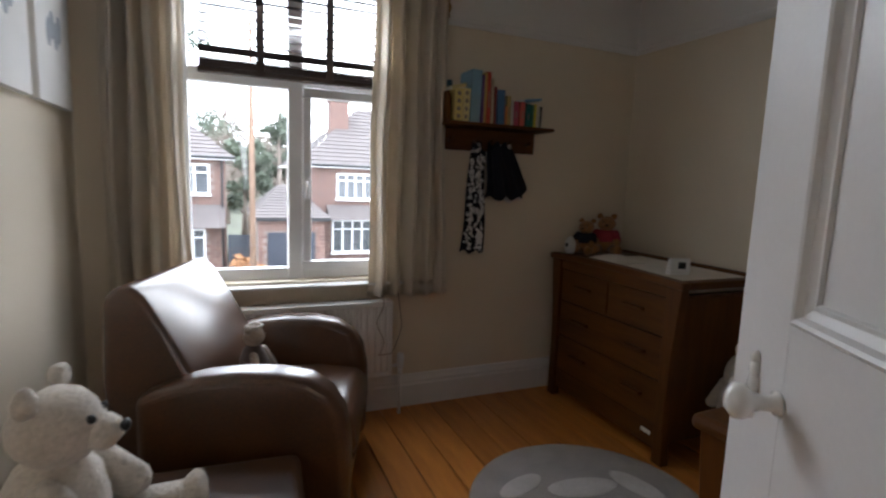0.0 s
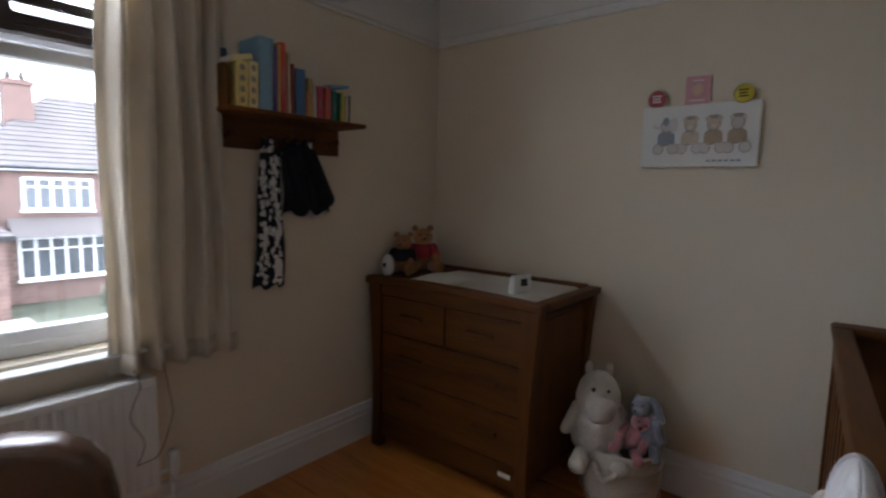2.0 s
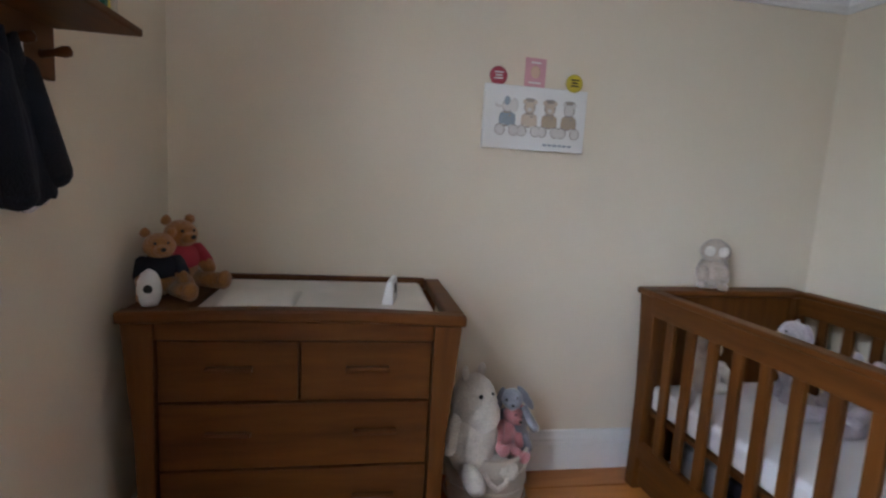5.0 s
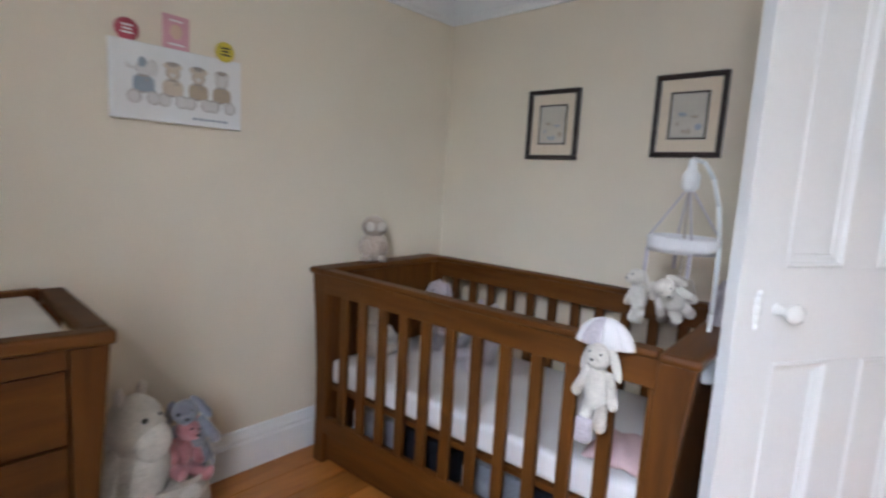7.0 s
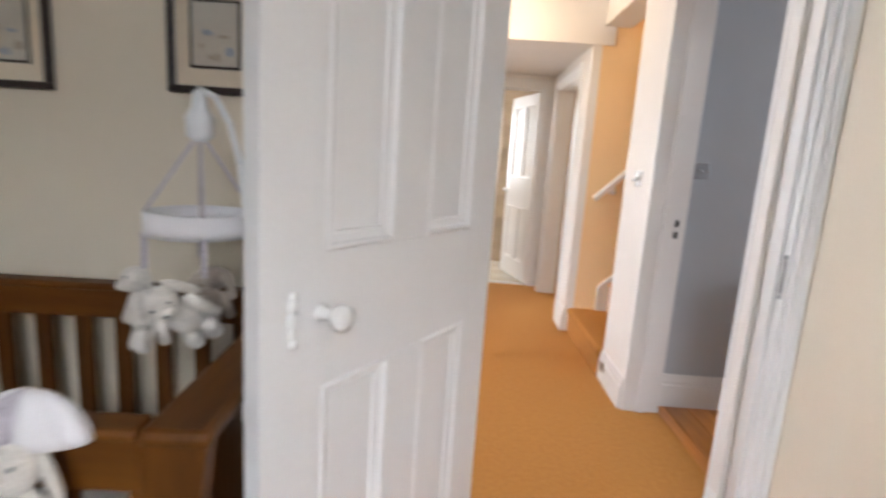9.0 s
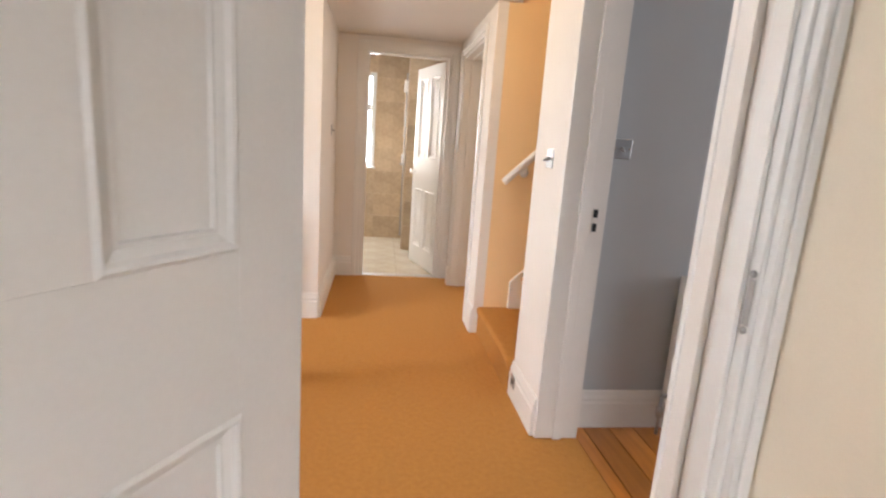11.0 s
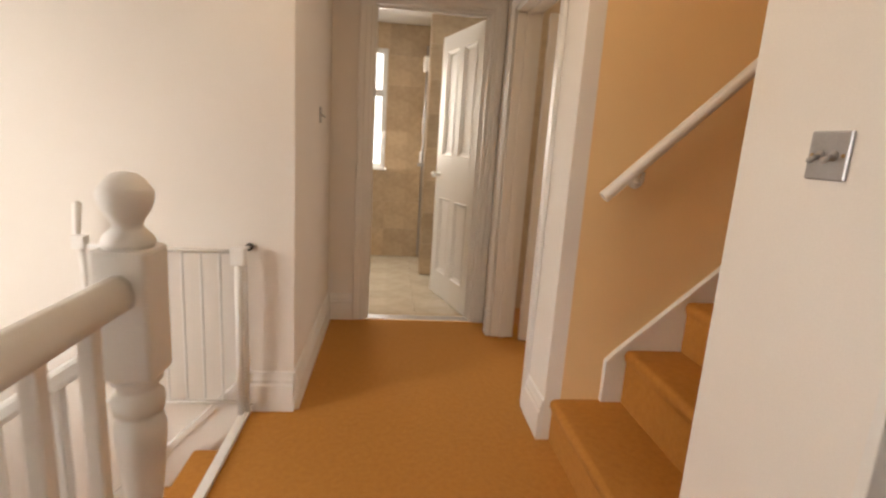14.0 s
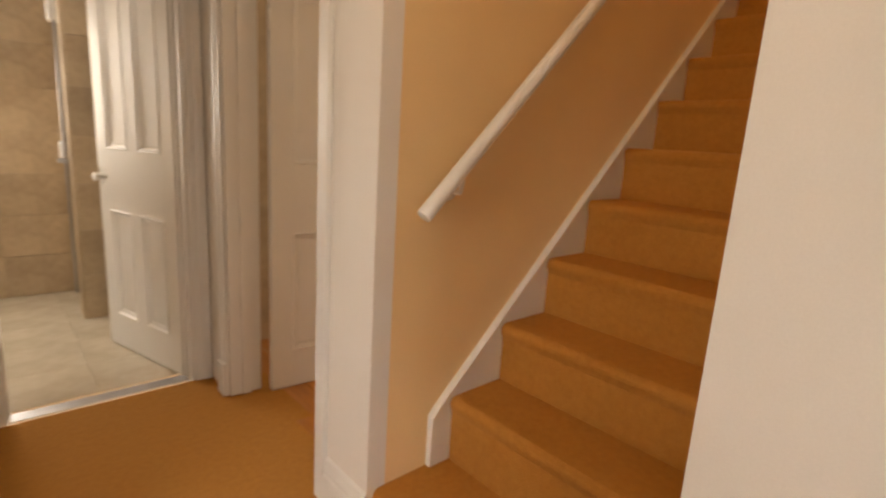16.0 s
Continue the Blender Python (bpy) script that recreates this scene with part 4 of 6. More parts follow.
ARCH = [(CY0 + (CY1 - CY0) * k / 14, 0.013 * math.sin(math.pi * k / 14)) for k in range(15)]
g.prism([(y, 0.856 + a) for y, a in ARCH] + [(y, 0.892 + a) for y, a in reversed(ARCH)], 'x', CX0, CX0 + 0.055)
g.box(CX0 + 0.055, CX1, CY0, CY0 + 0.062, 0.856, 0.892)
part("top_rim", g, OAK, cd, bevel=0.008)
boxpart("back_rim", (CX1 - 0.03, CX1, CY0 + 0.062, CY1, 0.80, 0.897), OAK, cd, bevel=0.006)
boxpart("top_shelf", (CX0 + 0.055, CX1 - 0.03, 3.25, CY1, 0.852, 0.884), OAK, cd, bevel=0.004)
boxpart("tray_bottom", (CX0 + 0.055, CX1 - 0.03, CY0 + 0.062, 3.25, 0.80, 0.815), OAK, cd, bevel=0)


def drawer(y0, y1, z0, z1, handles):
    d = boxpart("drawer", (FX - 0.006, FX + 0.02, y0 + 0.003, y1 - 0.003, z0 + 0.003, z1 - 0.003), OAK, cd, bevel=0.003)
    for hy in handles:
        g = Geo()
        zc = (z0 + z1) / 2 + 0.01
        g.prism([(FX - 0.006, zc - 0.010), (FX - 0.030, zc - 0.004), (FX - 0.033, zc + 0.004), (FX - 0.028, zc + 0.009), (FX - 0.006, zc + 0.008)], 'y', hy - 0.065, hy + 0.065)
        part("handle", g, OAK, d, "shaped wooden bar handle", bevel=0.002)


YA, YB = CY0 + 0.099, CY1 - 0.099
YM = (YA + YB) / 2
drawer(YA, YM - 0.001, 0.612, 0.804, (YA + 0.20,))
drawer(YM + 0.001, YB, 0.612, 0.804, (YM + 0.20,))
drawer(YA, YB, 0.396, 0.610, (YA + 0.17, YB - 0.20))
drawer(YA, YB, 0.178, 0.394, (YA + 0.17, YB - 0.20))
boxpart("sticker", (CX0 + 0.028, CX0 + 0.030, 2.54, 2.60, 0.115, 0.135), PAPER, cd, "small white paper sticker", bevel=0)
g = Geo()
g.box(CX0 + 0.07, CX1 - 0.04, CY0 + 0.085, 3.235, 0.816, 0.884)
mt = part("changing_mat", g, MATFABRIC, None, "", bevel=0.018)
tagged(mt, "white padded changing mat on the chest", "changing mat")
g = Geo()
g.grid(14, 10, lambda u, v: (CX0 + 0.09 + 0.22 * u, 2.94 + 0.24 * v, 0.888 + 0.030 * math.sin(math.pi * u) ** 0.6 * math.sin(math.pi * v) ** 0.6))
tagged(part("folded_cloth", g, MATFABRIC, None, "", solid=0.008), "white folded muslin cloth on the mat", "cloth")
mon = thing("baby_monitor", "white baby monitor screen on the changing mat", "baby monitor", (2.34, 2.63, 0.884), 78)
g = Geo()
g.prism([(-0.012, 0), (0.028, 0), (0.012, 0.082), (-0.006, 0.082)], 'y', -0.058, 0.058)
part("case", g, WHITEPL, mon, bevel=0.006)
boxpart("screen", (-0.0165, -0.0135, -0.03, 0.012, 0.03, 0.062), BLACK, mon, bevel=0)
mon.children[1].matrix_basis = pose(0.0035, 0, 0, 0, 4, 0)
egg = thing("night_light", "white egg-shaped baby monitor unit with speaker", "baby monitor", (2.225, 3.355, 0.889))
g = Geo()
g.lathe(((0.022, 0), (0.031, 0.02), (0.034, 0.045), (0.030, 0.075), (0.020, 0.097), (0.006, 0.108)), (0, 0, 0), 20)
part("case", g, WHITEPL, egg)
g = Geo()
g.lathe(((0.013, 0), (0.012, 0.004), (0.002, 0.005)), (-0.031, -0.008, 0.055), 16, Matrix.Rotation(radians(-90), 4, 'Y'))
part("speaker", g, BLACK, egg, "dark round speaker grille")
soft_toy("teddy_bear", "golden brown teddy bear in dark jacket on chest", [PLUSH_B, BLACK, NAVY], lambda g: bear(g, True), (2.36, 3.375, 0.886), -150, 0, 0.69)
soft_toy("teddy_bear", "golden brown teddy bear in red top on chest", [PLUSH_B, BLACK, REDCLOTH], lambda g: bear(g, True), (2.50, 3.36, 0.886), -130, 0, 0.79)

# ---- basket of toys ----
bk2 = thing("toy_basket", "cream canvas basket with rope handles, full of toys", "basket", (2.52, 2.205, 0))
g = Geo()
prof = [(0.135, 0.0), (0.150, 0.02), (0.162, 0.10), (0.166, 0.16), (0.160, 0.22), (0.166, 0.265), (0.160, 0.27), (0.152, 0.262), (0.150, 0.15), (0.13, 0.02)]
g.lathe(prof, (0, 0, 0), 28)
part("body", g, WICKER, bk2)
for z in (0.262, 0.20, 0.13, 0.06):
    g = Geo()
    g.tube([(0.165 * math.cos(a), 0.165 * math.sin(a), z + 0.003 * math.sin(3 * a)) for a in [k * 2 * math.pi / 28 for k in range(29)]], 0.0045, 6)
    part("rope_band", g, WICKER, bk2)
g = Geo()
g.tube([(-0.165, 0.05, 0.22), (-0.185, 0.03, 0.19), (-0.19, 0.0, 0.17), (-0.185, -0.03, 0.19), (-0.165, -0.05, 0.22)], 0.010, 8)
part("handle", g, PLUSH_W, bk2, "twisted cream rope handle")


def white_beast(g):
    """A pear-shaped white toy with a long round snout, looking along local x."""
    g.ball((0, 0, 0.13), (0.098, 0.112, 0.15))
    g.ball((0.0, 0, 0.262), (0.088, 0.094, 0.118))
    g.ball((0.055, 0, 0.236), (0.064, 0.070, 0.066))
    for s in (-1, 1):
        g.ball((-0.01, s * 0.042, 0.385), (0.012, 0.016, 0.032))
        g.limb((0.005, s * 0.085, 0.22), (0.015, s * 0.128, 0.12), 0.024, 0.026)
        g.limb((0.05, s * 0.06, 0.03), (0.13, s * 0.085, 0.02), 0.035, 0.038)
    g.mi = 1
    for s in (-1, 1):
        g.ball((0.070, s * 0.030, 0.318), (0.006, 0.008, 0.008), seg=8, rings=6)


soft_toy("white_plush_toy", "large white plush toy with round snout in basket", [PLUSH_W, BLACK], white_beast, (2.445, 2.292, 0.200), -150, 0, 1.0)
soft_toy("pink_plush_toy", "pink plush bear lying in the toy basket", [PLUSH_P, BLACK], bear, (2.475, 2.175, 0.262), -165, -25, 0.60)
soft_toy("grey_plush_toy", "grey plush rabbit leaning in the toy basket", [PLUSH_G, BLACK], rabbit, (2.495, 2.075, 0.245), 165, 12, 0.95)

# ---- rug ----
rg = thing("rug", "round grey wool rug with pale animal shapes", "rug", (1.625, 2.305, 0))
g = Geo()
g.lathe(((0.49, 0.0), (0.50, 0.006), (0.495, 0.014), (0.47, 0.017), (0.002, 0.017)), (0, 0, 0), 56)
part("rug_top", g, RUG, rg)
for x, y, a, b, r in ((-0.20, 0.22, 0.13, 0.055, 20), (0.05, 0.12, 0.17, 0.07, -10), (0.28, 0.05, 0.06, 0.14, 15), (-0.15, -0.08, 0.16, 0.06, 30), (0.16, -0.18, 0.15, 0.07, -25), (-0.05, -0.30, 0.12, 0.05, 5)):
    g = Geo()
    g.ball((x, y, 0.016), (a, b, 0.007), Matrix.Rotation(radians(r), 4, 'Z'), seg=20, rings=6)
    part("raised_motif", g, RUGPALE, rg, "pale raised pile motif")

# ---- cot ----
KX0, KX1, KY0, KY1, KZ = 1.06, 2.655, 0.735, 1.535, 0.895
COTTURN = pose(KX1, KY1, 0, 0, 0, 3.6) @ pose(-KX1, -KY1, 0)
cot = thing("cot", "dark oak cot with slatted sides", "cot")
cot.matrix_world = COTTURN
for x0, s in ((KX0, 1), (KX1, -1)):
    for ya, yb in ((KY0 + 0.01, KY0 + 0.06), (KY1 - 0.06, KY1 - 0.01)):
        g = Geo()
        g.prism([(x0 + s * 0.012, KZ - 0.03), (x0 + s * 0.03, 0.70), (x0 + s * 0.048, 0.45), (x0 + s * 0.05, 0.2), (x0 + s * 0.042, 0.0), (x0 + s * 0.105, 0.0), (x0 + s * 0.115, 0.3), (x0 + s * 0.11, KZ - 0.03)], 'y', ya, yb)
        part("corner_post", g, OAKZ, cot, bevel=0.004)
    g = Geo()
    a, b = sorted((x0 + s * 0.055, x0 + s * 0.085))
    g.box(a, b, KY0 + 0.06, KY1 - 0.06, 0.10, KZ - 0.03)
    part("end_panel", g, OAKZ, cot, bevel=0.003)
    g = Geo()
    a, b = sorted((x0, x0 + s * 0.105))
    g.box(a, b, KY0, KY1 + 0.005, KZ - 0.03, KZ)
    part("end_cap", g, OAK, cot, "wide rounded top board", bevel=0.012)
for y0, y1 in ((KY0, KY0 + 0.045), (KY1 - 0.045, KY1)):
    boxpart("top_rail", (KX0 + 0.105, KX1 - 0.105, y0 + 0.004, y1 - 0.004, 0.79, KZ - 0.022), OAKX, cot, bevel=0.004)
    boxpart("rail_cap", (KX0 + 0.105, KX1 - 0.105, y0 - 0.008, y1 + 0.006, KZ - 0.022, KZ), OAKX, cot, bevel=0.008)
    boxpart("lower_rail", (KX0 + 0.11, KX1 - 0.11, y0 + 0.006, y1 - 0.006, 0.155, 0.225), OAKX, cot, bevel=0.004)
    boxpart("side_stile", (KX0 + 0.11, KX0 + 0.124, y0 + 0.006, y1 - 0.006, 0.225, 0.79), OAKZ, cot, bevel=0.003)
    boxpart("side_stile", (KX1 - 0.124, KX1 - 0.11, y0 + 0.006, y1 - 0.006, 0.225, 0.79), OAKZ, cot, bevel=0.003)
    n = 11
    for k in range(n):
        xc = KX0 + 0.23 + 0.1142 * k
        boxpart("slat", (xc - 0.021, xc + 0.021, y0 + 0.012, y1 - 0.012, 0.225, 0.79), OAKZ, cot, bevel=0.003)
dr = boxpart("drawer_front", (KX0 + 0.125, KX1 - 0.125, KY1 - 0.042, KY1 - 0.02, 0.03, 0.148), OAKX, cot, bevel=0.003)
boxpart("drawer_box", (KX0 + 0.14, KX1 - 0.14, KY0 + 0.10, KY1 - 0.042, 0.03, 0.05), OAKX, cot, bevel=0)
boxpart("slat_base", (KX0 + 0.09, KX1 - 0.09, KY0 + 0.05, KY1 - 0.05, 0.345, 0.365), OAKX, cot, bevel=0)
g = Geo()
g.box(KX0 + 0.09, KX1 - 0.09, KY0 + 0.05, KY1 - 0.055, 0.367, 0.475)
mt = part("mattress", g, SHEET, None, "", bevel=0.025)
mt.modifiers["edges"].segments = 4
mt.matrix_world = COTTURN
tagged(mt, "white sheeted mattress in the cot", "mattress")
rs = random.Random(8)
for k in range(4):
    g = Geo()
    g.box(-0.14, 0.14, -0.22, 0.22, 0.0, 0.22)
    b = part("storage_bag", g, PLUSH_G if k % 2 else NAVY, None, "", bevel=0.05)
    b.matrix_world = COTTURN @ pose(1.45 + 0.31 * k, 1.18, 0.052, 0, 0, rs.uniform(-8, 8))
    tagged(b, "soft grey storage bag under the cot", "bag", "bags under the cot")
g = Geo()
g.grid(16, 12, lambda u, v: (1.18 + 0.20 * u, 1.22 + 0.21 * v, 0.482 + 0.035 * math.sin(math.pi * u) ** 0.5 * math.sin(math.pi * v) ** 0.5 + 0.006 * math.sin(14 * u + 9 * v)))
fb = part("folded_blanket", g, plain("pink_dotted_fleece", (0.60, 0.42, 0.42), 0.95), None, "", solid=0.02)
fb.matrix_world = COTTURN
tagged(fb, "pink and white folded blanket in the cot", "blanket")
soft_toy("grey_rabbit", "grey and white plush rabbit sitting in the cot", [PLUSH_L, BLACK], rabbit, (2.40, 0.95, 0.475), 70, 0, 1.25)
soft_toy("white_rabbit", "white plush toy lying in the cot", [PLUSH_W, BLACK], bear, (2.48, 1.30, 0.475), -60, 0, 0.85)
soft_toy("lilac_toy", "lilac plush toy lying in the cot corner", [PLUSH_L, BLACK], bear, (2.12, 0.93, 0.475), 80, 0, 0.9)


def owl(g):
    g.ball((0, 0, 0.055), (0.045, 0.052, 0.058))
    g.ball((0.005, 0, 0.125), (0.042, 0.046, 0.042))
    for s in (-1, 1):
        g.ball((0.03, s * 0.03, 0.05), (0.02, 0.022, 0.03))
        g.ball((0.03, s * 0.03, 0.012), (0.025, 0.018, 0.013))
    g.mi = 1
    for s in (-1, 1):
        g.lathe(((0.016, 0), (0.017, 0.003), (0.012, 0.005), (0.002, 0.004)), (0.044, s * 0.02, 0.128), 14, Matrix.Rotation(radians(90), 4, 'Y'))


soft_toy("plush_owl", "beige plush toy with ivory eye rings on cot rail", [PLUSH_T, PLUSH_W], owl, (2.63, 1.20, KZ + 0.003), 150, 0, 1.32)

# umbrella toy that hangs from the cot's front
um = thing("umbrella_toy", "white rabbit soft toy under a striped umbrella", "soft toy", (1.305, 1.452, 0), 3.6)
for k in range(8):
    a0 = 2 * math.pi * k / 8
    g = Geo()
    g.grid(4, 8, lambda u, v: (0.083 * math.sin(v * 1.45) * math.cos(a0 + u * 0.7854), 0.012 + 0.034 * math.sin(v * 1.45) * math.sin(a0 + u * 0.7854), 0.872 + 0.085 * math.cos(v * 1.45)))
    part("umbrella_panel", g, PLUSH_L if k % 4 == 1 else SHEET, um, solid=0.004)
g = Geo()
g.rod((0.0, 0.022, 0.68), (0.0, 0.016, 0.91), 0.004)
part("umbrella_stick", g, PLUSH_W, um)
g = Geo()
rabbit(g)
ob = part("rabbit", g, [PLUSH_W, BLACK], um)
ob.matrix_basis = pose(0.0, 0.036, 0.664, 0, 0, 75) @ Matrix.Diagonal((0.52, 0.80, 0.86, 1))
g = Geo()
g.box(0.0, 0.05, 0.03, 0.06, 0.60, 0.68)
part("soft_bag", g, PLUSH_L, um, "pale soft toy bag", bevel=0.02)

# musical mobile
mb = thing("cot_mobile", "white cot mobile with hanging plush rabbits", "mobile", (1.26, 1.06, 0))
g = Geo()
arc = [(-0.115, 0.05, 0.80), (-0.12, 0.05, 0.95), (-0.118, 0.05, 1.15), (-0.10, 0.04, 1.27), (-0.075, 0.03, 1.35), (-0.04, 0.015, 1.40), (0.0, 0.0, 1.415)]
g.tube(arc, 0.0065, 12)
part("arm", g, WHITEPL, mb)
g = Geo()
g.lathe(((0.012, 0), (0.026, 0.012), (0.028, 0.05), (0.016, 0.07), (0.012, 0.10), (0.003, 0.105)), (0, 0, 1.31), 16)
part("motor", g, WHITEPL, mb)
g = Geo()
RR = 0.105
g.lathe(((RR - 0.006, 1.125), (RR + 0.002, 1.12), (RR + 0.004, 1.14), (RR + 0.004, 1.165), (RR - 0.004, 1.17), (RR - 0.008, 1.15), (RR - 0.006, 1.125)), (0, 0, 0), 40, None, False)
part("ring", g, SHEET, mb, "white fabric covered ring")
for k in range(4):
    a = 0.5 + k * math.pi / 2
    x, y = RR * math.cos(a), RR * math.sin(a)
    g = Geo()
    g.tube([(0, 0, 1.33), (x, y, 1.165)], 0.0035, 6)
    g.tube([(x, y, 1.125), (x * 1.02, y * 1.02, 1.05)], 0.006, 6)
    part("ribbon", g, PLUSH_L, mb, "narrow pale ribbon")
    g = Geo()
    rabbit(g)
    ob = part("hanging_rabbit", g, [(PLUSH_W, PLUSH_W, PLUSH_L, PLUSH_T)[k], BLACK], mb)
    ob.matrix_basis = pose(x * 1.05, y * 1.05, (0.885, 0.94, 0.90, 0.86)[k], (10, 38, -30, 12)[k], (0, 30, 25, 0)[k], 50 + 80 * k) @ Matrix.Diagonal((0.62, 0.66, 0.62, 1))
g = Geo()
g.tube([(0, 0, 1.31), (0, 0, 0.99)], 0.004, 6)
g.ball((0, 0.01, 0.945), 0.042)
part("hanging_bell", g, PLUSH_T, mb, "beige plush ball")
g = Geo()
g.box(-0.155, -0.085, 0.01, 0.09, 0.74, 0.86)
part("clamp", g, WHITEPL, mb, bevel=0.015)

# ---- pictures ----


def framed_picture(at, w, h, label, tones):
    p = thing("framed_picture", label, "picture", at, 0, "framed prints above the cot")
    f = 0.020
    for b in ((-w / 2, w / 2, 0.002, 0.022, -h / 2, -h / 2 + f), (-w / 2, w / 2, 0.002, 0.022, h / 2 - f, h / 2), (-w / 2, -w / 2 + f, 0.002, 0.022, -h / 2 + f, h / 2 - f), (w / 2 - f, w / 2, 0.002, 0.022, -h / 2 + f, h / 2 - f)):
        boxpart("frame_bar", b, FRAMEDARK, p, bevel=0.003)
    boxpart("mount", (-w / 2 + f, w / 2 - f, 0.002, 0.008, -h / 2 + f, h / 2 - f), MOUNT, p, bevel=0)
    iw, ih = w * 0.27, h * 0.285
    g = Geo()
    for b in ((-iw, iw, -ih, -ih + 0.007), (-iw, iw, ih - 0.007, ih), (-iw, -iw + 0.007, -ih + 0.007, ih - 0.007), (iw - 0.007, iw, -ih + 0.007, ih - 0.007)):
        g.box(b[0], b[1], 0.008, 0.012, b[2], b[3])
    part("inner_frame", g, FRAMEDARK, p)
    boxpart("print", (-iw + 0.005, iw - 0.005, 0.008, 0.010, -ih + 0.005, ih - 0.005), plain("print_paper", (0.60, 0.55, 0.47)), p, bevel=0)
    g = Geo()
    rp = random.Random(len(label))
    for k in range(7):
        g.mi = k % 2
        g.ball((rp.uniform(-0.6, 0.6) * iw, 0.0105, rp.uniform(-0.7, 0.4) * ih), (rp.uniform(0.006, 0.018), 0.001, rp.uniform(0.006, 0.02)), seg=10, rings=5)
    part("drawing", g, tones, p, "soft drawn animal shapes")
    pn = boxpart("glazing", (-w / 2 + f, w / 2 - f, 0.014, 0.016, -h / 2 + f, h / 2 - f), GLASS, p, bevel=0)
    pn.visible_shadow = False


BLUEINK = plain("blue_grey_ink", (0.36, 0.40, 0.47))
TANINK = plain("tan_ink", (0.46, 0.38, 0.29))
framed_picture((2.052, S, 1.594), 0.275, 0.325, "small framed nursery print in a dark frame", [BLUEINK, TANINK])
framed_picture((1.440, S, 1.611), 0.270, 0.325, "framed nursery print in a dark brown frame", [TANINK, BLUEINK])

cv = thing("animal_canvas", "white canvas with four drawn sitting animals", "picture", (E - 0.004, 2.043, 1.578), 1.0)
boxpart("canvas", (-0.024, 0, -0.222, 0.222, -0.128, 0.128), PAPER, cv, bevel=0.003)
PALEINK = plain("pale_wash_ink", (0.66, 0.63, 0.60))
OUTLINE = plain("brown_pencil_ink", (0.36, 0.31, 0.27))
SLATEINK = plain("slate_blue_ink", (0.30, 0.34, 0.39))
HEADINK = plain("sandy_wash_ink", (0.60, 0.50, 0.39))
COATINK = plain("umber_wash_ink", (0.46, 0.36, 0.25))
for y, body, head, ear in ((0.122, SLATEINK, PALEINK, 0.030), (0.028, HEADINK, HEADINK, 0.009), (-0.060, COATINK, HEADINK, 0.010), (-0.146, COATINK, PALEINK, 0.009)):
    g = Geo()
    big = ear > 0.02
    marks = [((y, -0.004), (0.029, 0.033), 0), ((y + 0.026, -0.012), (0.009, 0.028), 0), ((y - 0.026, -0.012), (0.009, 0.028), 0),
             ((y, 0.044), (0.025, 0.026), 3), ((y, 0.044), (0.023, 0.024), 1), ((y + 0.002, 0.018), (0.021, 0.0035), 3)]
    if big:
        marks += [((y + 0.004, 0.062), (0.013, 0.020), 0), ((y - 0.028, 0.048), (0.017, 0.030), 2), ((y + 0.034, 0.040), (0.016, 0.006), 2), ((y + 0.050, 0.046), (0.005, 0.009), 2)]
    else:
        marks += [((y, 0.074), (0.024, 0.0075), 3), ((y + 0.022, 0.066), (ear, ear), 1), ((y - 0.022, 0.066), (ear, ear), 1), ((y, 0.036), (0.010, 0.008), 2)]
    for dy in (0.030, -0.030):
        marks += [((y + dy, -0.052), (0.0225, 0.0235), 3), ((y + dy, -0.052), (0.0205, 0.0215), 2)]
    marks += [((y - 0.010, 0.006), (0.006, 0.004), 3), ((y + 0.008, -0.036), (0.016, 0.003), 3)]
    for k, ((cy, cz), r, slot) in enumerate(marks):
        g.mi = slot
        g.ball((-0.0241 - 0.00012 * k, cy, cz), (0.0006, *r), seg=14, rings=6)
    part("drawn_animal", g, [body, head, PALEINK, OUTLINE], cv, "softly drawn sitting animal")
g = Geo()
for k in range(6):
    g.box(-0.0255, -0.0243, -0.04 - 0.022 * k - 0.016, -0.04 - 0.022 * k, -0.108, -0.100)
part("caption_marks", g, SLATEINK, cv, "faint grey caption marks")
bc = thing("greeting_card", "pink greeting card standing above the canvas", "card", (E - 0.02, 2.055, 1.706), 6)
boxpart("card", (0, 0.002, -0.046, 0.046, 0, 0.115), plain("pink_card", (0.68, 0.36, 0.40)), bc, bevel=0)
boxpart("back_leaf", (0.010, 0.0115, -0.05, 0.042, 0, 0.115), plain("pale_pink_card", (0.74, 0.56, 0.56)), bc, bevel=0)
g = Geo()
g.ball((-0.0005, 0, 0.06), (0.001, 0.022, 0.026), seg=14, rings=6)
g.mi = 1
g.box(-0.001, 0, -0.028, 0.028, 0.014, 0.020)
g.box(-0.001, 0, -0.022, 0.022, 0.094, 0.100)
part("printed_motif", g, [plain("peach_print", (0.70, 0.50, 0.36)), PAPER], bc, "peach printed motif and bars")
for y, z, col, nm in ((2.212, 1.738, (0.42, 0.06, 0.09), "dark red"), (1.885, 1.733, (0.62, 0.50, 0.04), "yellow")):
    b = thing("badge", nm + " round badge propped on the canvas", "badge", (E - 0.024, y, z))
    g = Geo()
    g.lathe(((0.036, 0), (0.037, 0.003), (0.030, 0.006), (0.002, 0.008)), (0, 0, 0), 24, Matrix.Rotation(radians(-90), 4, 'Y'))
    part("disc", g, plain("badge_" + nm.replace(" ", "_"), col, 0.3), b)
    g = Geo()
    for k in range(3):
        g.box(-0.0095, -0.0085, -0.018 + 0.004 * (k % 2), 0.018 - 0.004 * (k % 2), -0.014 + 0.012 * k, -0.008 + 0.012 * k)
    part("printed_bars", g, BLACK if nm == "yellow" else PAPER, b, "small printed bars")
